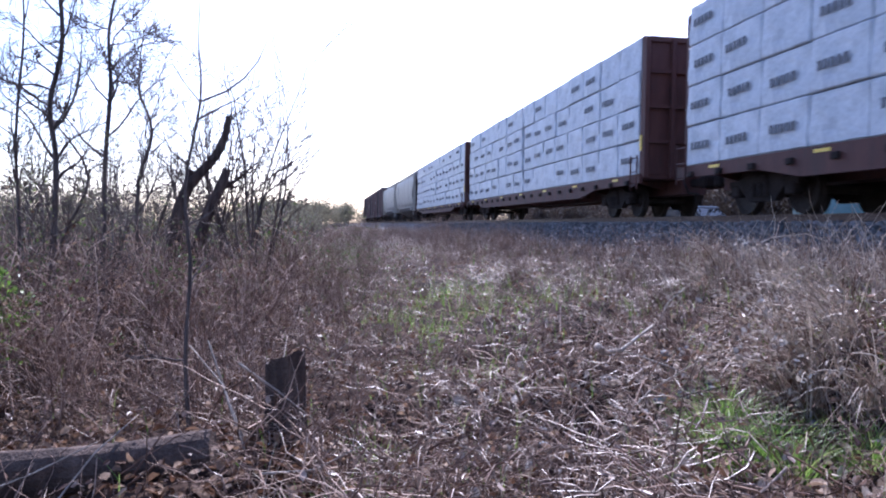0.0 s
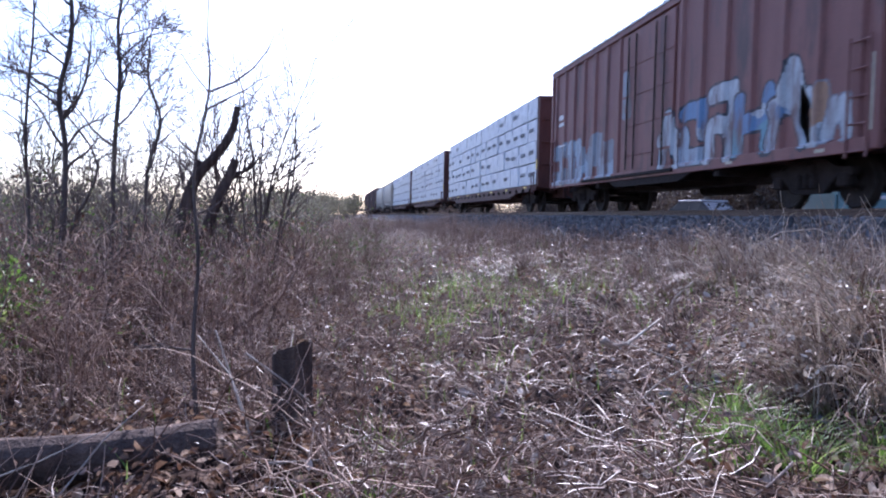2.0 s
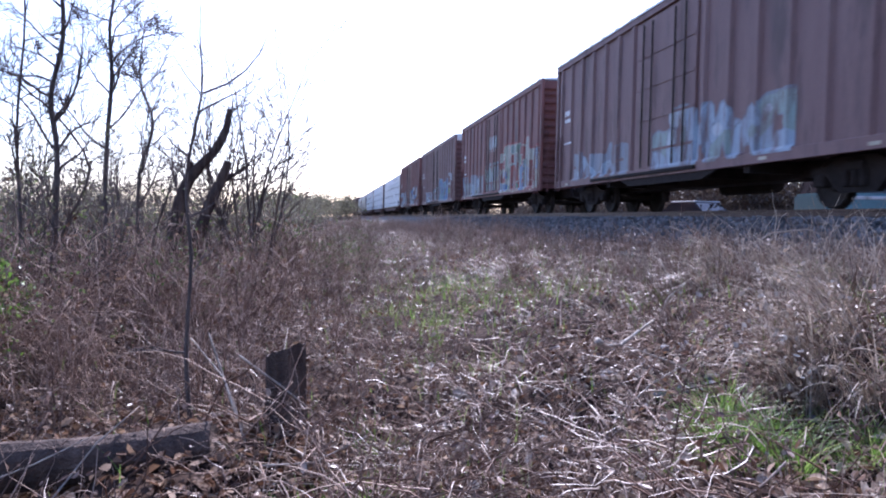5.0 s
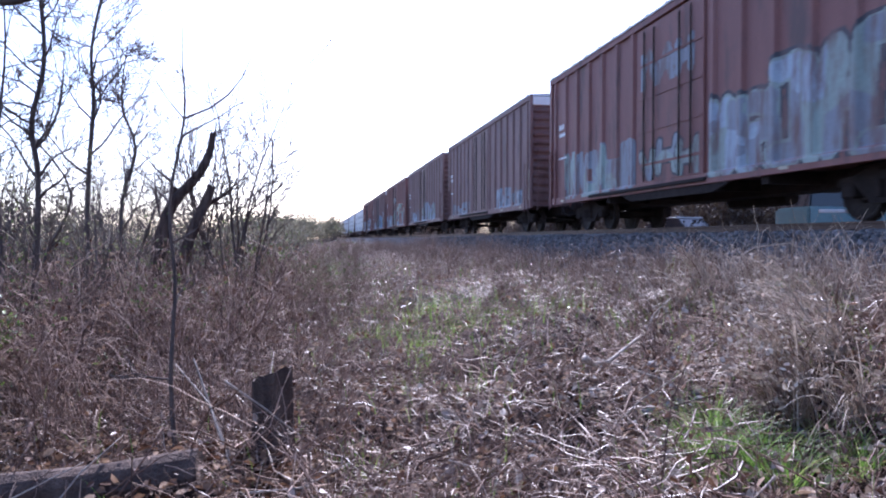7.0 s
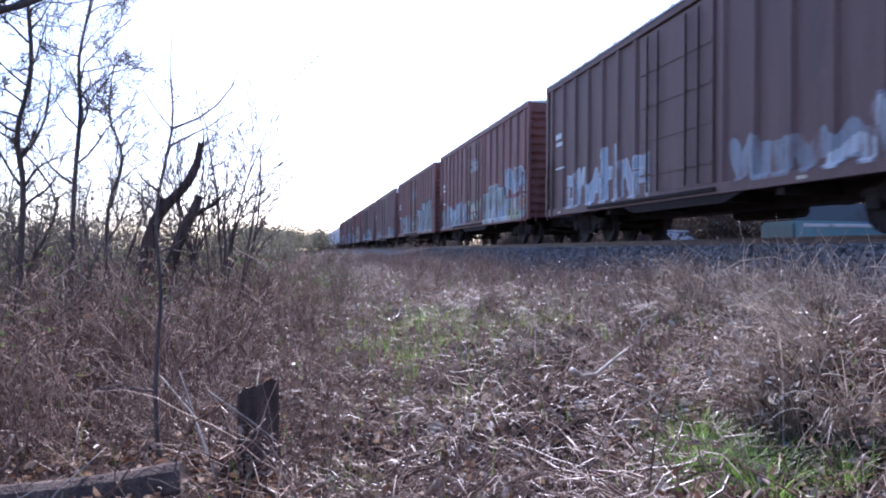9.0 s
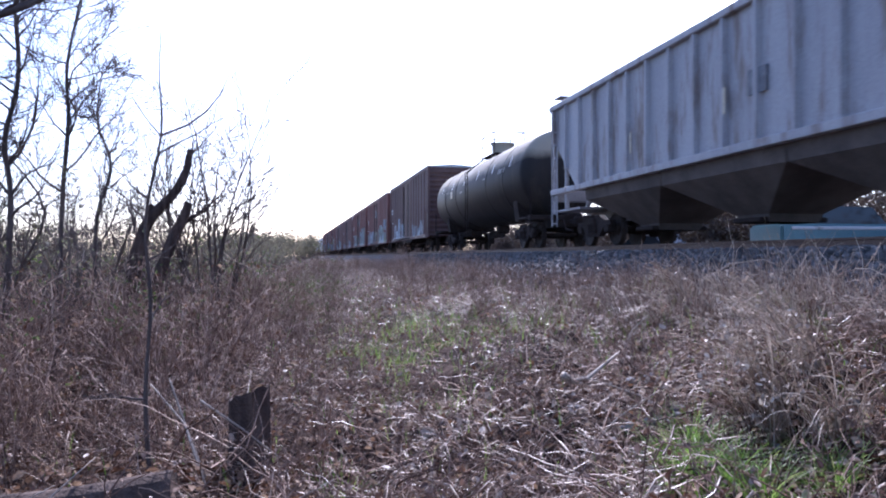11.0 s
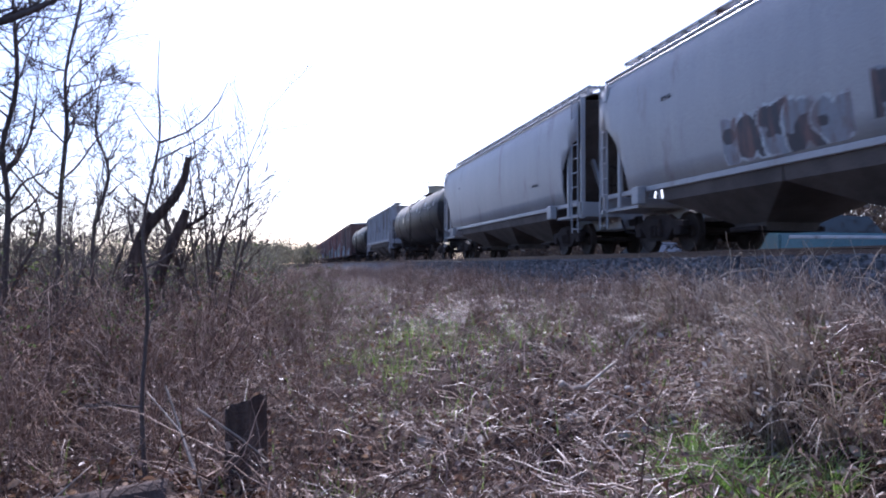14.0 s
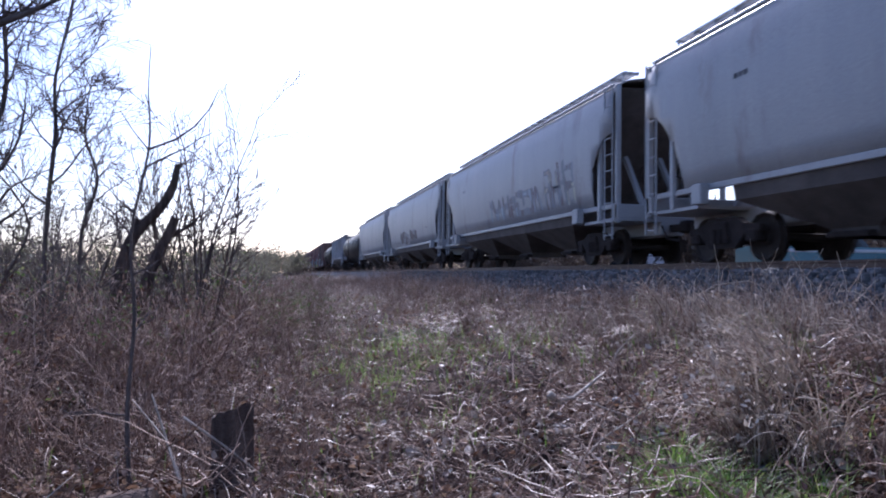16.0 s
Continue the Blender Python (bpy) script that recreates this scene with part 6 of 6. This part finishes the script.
def log(p0, p1, r0, r1, label, mat, seed):
    bm = bmesh.new()
    a, b = Vector(p0), Vector(p1)
    m, seg = 14, 14
    d = (b - a).normalized()
    u = d.cross(Vector((0, 0, 1))).normalized()
    w = u.cross(d)
    rings = []
    for k in range(m):
        f = k / (m - 1)
        c = a.lerp(b, f) + w * 0.02 * math.sin(f * 5 + seed)
        ring = []
        for s in range(seg):
            t = 2 * math.pi * s / seg
            rr = (r0 * (1 - f) + r1 * f) * (1 + 0.10 * noise.noise(Vector((math.cos(t) * 1.6, math.sin(t) * 1.6, f * 4 + seed))))
            ring.append(bm.verts.new(c + (u * math.cos(t) + w * math.sin(t)) * rr))
        rings.append(ring)
    for q0, q1 in zip(rings, rings[1:]):
        for s in range(seg):
            bm.faces.new((q0[s], q0[(s + 1) % seg], q1[(s + 1) % seg], q1[s]))
    bm.faces.new(rings[0])
    bm.faces.new(rings[-1])
    ob = part("fallen_log", bm, mat)
    tagged(ob, label, "log")


log((-2.6, 4.30, float(height(-2.6, 4.30)) + 0.13), (-0.62, 4.2, float(height(-0.62, 4.2)) + 0.10), 0.15, 0.12, "dark rotting log lying in the dead leaves", DEADWOOD, 1.0)


def stick(name, pts, radii, mat, label, category):
    bm = bmesh.new()
    fine, fr = [], []
    v = [Vector(p) for p in pts]
    for i in range(len(v) - 1):
        for k in range(3):
            fine.append(v[i].lerp(v[i + 1], k / 3))
            fr.append(radii[i] + (radii[i + 1] - radii[i]) * k / 3)
    fine.append(v[-1])
    fr.append(radii[-1])
    rod(bm, fine, fr, 6)
    tagged(part(name, bm, mat, None, "", None, True), label, category)


def g(x, y, up):
    return (x, y, float(height(x, y)) + up)


PALE = material("bleached_wood", [(0.24, 0.19, 0.15), (0.36, 0.30, 0.24), (0.48, 0.42, 0.35)], 0.75, scale=6, fine=80, bump=0.3)
stick("bleached_stick", [g(2.12, 5.45, 0.27), g(2.22, 5.48, 0.22), g(2.36, 5.52, 0.23), g(2.75, 5.75, 0.34)], [0.032, 0.026, 0.016, 0.010], PALE, "bleached broken stick lying on the bank", "stick")
stick("arching_stalk", [g(3.3, 6.85, 0.0), g(3.33, 6.85, 0.2), g(3.42, 6.85, 0.36), g(3.6, 6.85, 0.47)], [0.010, 0.009, 0.008, 0.006], PALE, "pale arching dead stalk on the bank", "stalk")
stick("arching_stalk", [g(5.2, 8.6, 0.0), g(5.3, 8.6, 0.42), g(5.7, 8.6, 0.60), g(6.2, 8.6, 0.55), g(6.5, 8.6, 0.42)], [0.012, 0.011, 0.010, 0.008, 0.005], PALE, "long arching weed stem over the ballast edge", "stalk")
stick("dead_stick", [g(-0.55, 4.74, 0.5), g(-0.3, 4.8, 0.34), g(-0.02, 4.82, 0.2)], [0.008, 0.007, 0.004], PALE, "pale twig fallen across a stump", "stick")
stick("dead_stick", [g(-0.5, 4.6, 0.02), g(-0.62, 4.7, 0.3), g(-0.74, 4.75, 0.62)], [0.011, 0.009, 0.005], PALE, "upright broken twig beside a stump", "stick")
for k, (x0, y0, u0, x1, y1, u1) in enumerate([(-1.75, 3.95, 0.05, -1.55, 4.35, 0.42), (-1.45, 3.9, 0.02, -1.05, 4.3, 0.30), (-1.0, 3.95, 0.06, -0.75, 4.35, 0.45), (-1.9, 4.0, 0.2, -1.2, 4.1, 0.26), (-0.62, 3.85, 0.0, -0.2, 4.5, 0.42), (-0.45, 4.3, 0.05, -0.85, 4.75, 0.62), (0.0, 4.4, 0.05, -0.45, 4.8, 0.4)]):
    stick("dead_stick", [g(x0, y0, u0), g((x0 + x1) / 2 + 0.03, (y0 + y1) / 2, (u0 + u1) / 2 + 0.05), g(x1, y1, u1)], [0.0065, 0.005, 0.0028], PALE if k % 2 else TWIG, "dry twig leaning on dead wood", "stick")
rs = random.Random(14)
for k in range(40):
    x, y = rs.uniform(-2.2, 2.6), rs.uniform(3.6, 7.5)
    a, ln = rs.uniform(0, 6.28), rs.uniform(0.25, 0.8)
    u0, u1 = rs.uniform(0.02, 0.14), rs.uniform(0.05, 0.42)
    dx, dy = math.cos(a) * ln, math.sin(a) * ln
    stick("dead_stick", [g(x, y, u0), g(x + dx * 0.5, y + dy * 0.5, (u0 + u1) / 2 + rs.uniform(-0.04, 0.06)), g(x + dx, y + dy, u1)], [rs.uniform(0.005, 0.008), 0.005, 0.0025], rs.choice((PALE, DEADWOOD, DEADWOOD, TWIG)), "dry broken stick among the dead leaves", "stick")
for k in range(40):
    x, y = rs.uniform(1.4, 4.0), rs.uniform(4.0, 6.6)
    bm = bmesh.new()
    bmesh.ops.create_icosphere(bm, subdivisions=2, radius=1)
    s = rs.uniform(0.018, 0.05)
    for v in bm.verts:
        v.co = v.co * (1 + 0.35 * noise.noise(v.co * 1.4 + Vector((k, 0, 0))))
        v.co = Vector((v.co.x * s * 1.2, v.co.y * s, v.co.z * s * 0.7))
    tagged(part("stone", bm, STONE, None, "", pose(x, y, float(height(x, y)) + s * 0.3, 0, 0, rs.uniform(0, 360)), True), "grey stone half sunk in the bank", "stone", group="stones on the bank")


# ---- vehicles parked beyond the track ----
GLASS = bpy.data.materials.new("car_glass")
GLASS.use_nodes = True
gb = GLASS.node_tree.nodes["Principled BSDF"]
gb.inputs["Base Color"].default_value = (0.02, 0.025, 0.03, 1)
gb.inputs["Roughness"].default_value, gb.inputs["IOR"].default_value = 0.05, 1.5
TEAL = material("teal_car_paint", [(0.09, 0.21, 0.24), (0.13, 0.27, 0.30)], 0.35, scale=2, fine=30, bump=0.03, spec=0.6)
SILVER = material("pale_grey_car_body", [(0.42, 0.43, 0.44), (0.52, 0.53, 0.54)], 0.3, 0.3, scale=2, fine=30, bump=0.03, spec=0.6)
RUBBER = material("tyre_rubber", [(0.015, 0.015, 0.016), (0.03, 0.03, 0.03)], 0.85, scale=6, fine=40, bump=0.2)


def vehicle(name, m, outline, cabin, width, paint, roof_paint, label, wheels, r):
    """A vehicle from its side outline (length, height) and its cabin outline."""
    th = empty(name, m)
    bm = bmesh.new()
    extrude(bm, outline, "x", -width / 2, width / 2)
    bmesh.ops.bevel(bm, geom=bm.edges[:], offset=0.07, segments=2, affect="EDGES", clamp_overlap=True)
    part("body", bm, paint, th, smooth=False)
    bm = bmesh.new()
    n = len(cabin)
    lo = [bm.verts.new((-width / 2 + 0.06, y, z)) for y, z in cabin]
    hi = [bm.verts.new((width / 2 - 0.06, y, z)) for y, z in cabin]
    bm.faces.new(lo)
    bm.faces.new(hi)
    for k in range(n):
        bm.faces.new((lo[k], lo[(k + 1) % n], hi[(k + 1) % n], hi[k]))
    for v in bm.verts:
        top = max(z for _, z in cabin)
        v.co.x *= 1 - 0.14 * max(0, (v.co.z - 0.9) / (top - 0.9))
    bmesh.ops.bevel(bm, geom=bm.edges[:], offset=0.04, segments=2, affect="EDGES", clamp_overlap=True)
    part("window", bm, GLASS, th)
    ys = [y for y, z in cabin if z > max(q for _, q in cabin) - 0.05]
    part("roof", blk(-width / 2 * 0.84, width / 2 * 0.84, min(ys), max(ys), max(z for _, z in cabin) - 0.02, max(z for _, z in cabin) + 0.05, bevel=0.02), roof_paint, th)
    # Band at hood height; the van's white one paints its sunlit hood.
    part("hood_band", blk(-width / 2 - 0.02, width / 2 + 0.02, outline[0][0] + 0.3, outline[-1][0] - 0.3, outline[2][1] - 0.16, outline[2][1] - 0.06, bevel=0.02), roof_paint, th)
    for y in wheels:
        for s in (-1, 1):
            bm = bmesh.new()
            lathe_x(bm, [(-0.1, r * 0.6), (-0.11, r * 0.9), (-0.06, r), (0.06, r), (0.11, r * 0.9), (0.1, r * 0.6)], 20)
            wh = part("wheel", bm, RUBBER, th, "", pose(s * (width / 2 - 0.1), y, r))
            bm = bmesh.new()
            lathe_x(bm, [(-0.115, r * 0.58), (-0.12, r * 0.2), (0.12, r * 0.2), (0.115, r * 0.58)], 14)
            part("rim", bm, SILVER, wh)
    for s in (-1, 1):
        part("headlight", blk(s * width * 0.33 - 0.16, s * width * 0.33 + 0.16, outline[0][0] - 0.03, outline[0][0] + 0.06, 0.62, 0.78, bevel=0.02), WHITE, th)
    return tagged(th, label, "car")


vehicle("parked_car", pose(16.6, 30.5, float(height(16.6, 30.5)), 0, 0, 12), [(-2.2, 0.25), (-2.2, 0.78), (-1.0, 0.95), (1.9, 0.98), (2.2, 0.8), (2.2, 0.25)], [(-1.2, 0.9), (-0.45, 1.42), (1.1, 1.44), (1.9, 0.95)], 1.75, SILVER, SILVER, "pale grey car parked beyond the track", (-1.35, 1.4), 0.32)
vehicle("parked_van", pose(16.6, 19.2, float(height(16.6, 19.2)), 0, 0, 82), [(-2.6, 0.3), (-2.6, 1.25), (-1.6, 1.42), (2.5, 1.45), (2.5, 0.3)], [(-0.9, 1.35), (-0.4, 1.95), (2.3, 2.0), (2.4, 1.4)], 1.95, TEAL, WHITE, "teal van with its sunlit hood painted as a white band, parked beyond the track", (-1.7, 1.6), 0.36)


# ---- movement ----
def motions():
    """The train runs away along the track at a nearly even speed; its wheels turn with it."""
    for car, mid in CARS:
        walk(car, [(t, pose(TRACK, mid + SPEED * t - SLOWING * t * t, 0)) for t in range(0, 17)])
    turn = math.degrees(SPEED / 0.455)
    actions = {}
    for wheel, offset in SPINS:
        if offset not in actions:
            walk(wheel, [(k / FPS, pose(0, offset, 0.46, -turn * k / FPS)) for k in range(0, 16 * FPS + 1)])
            actions[offset] = (wheel.animation_data.action, wheel.animation_data.action_slot)
        else:
            wheel.rotation_mode = "QUATERNION"
            wheel.animation_data_create()
            wheel.animation_data.action = actions[offset][0]
            wheel.animation_data.action_slot = actions[offset][1]


motions()
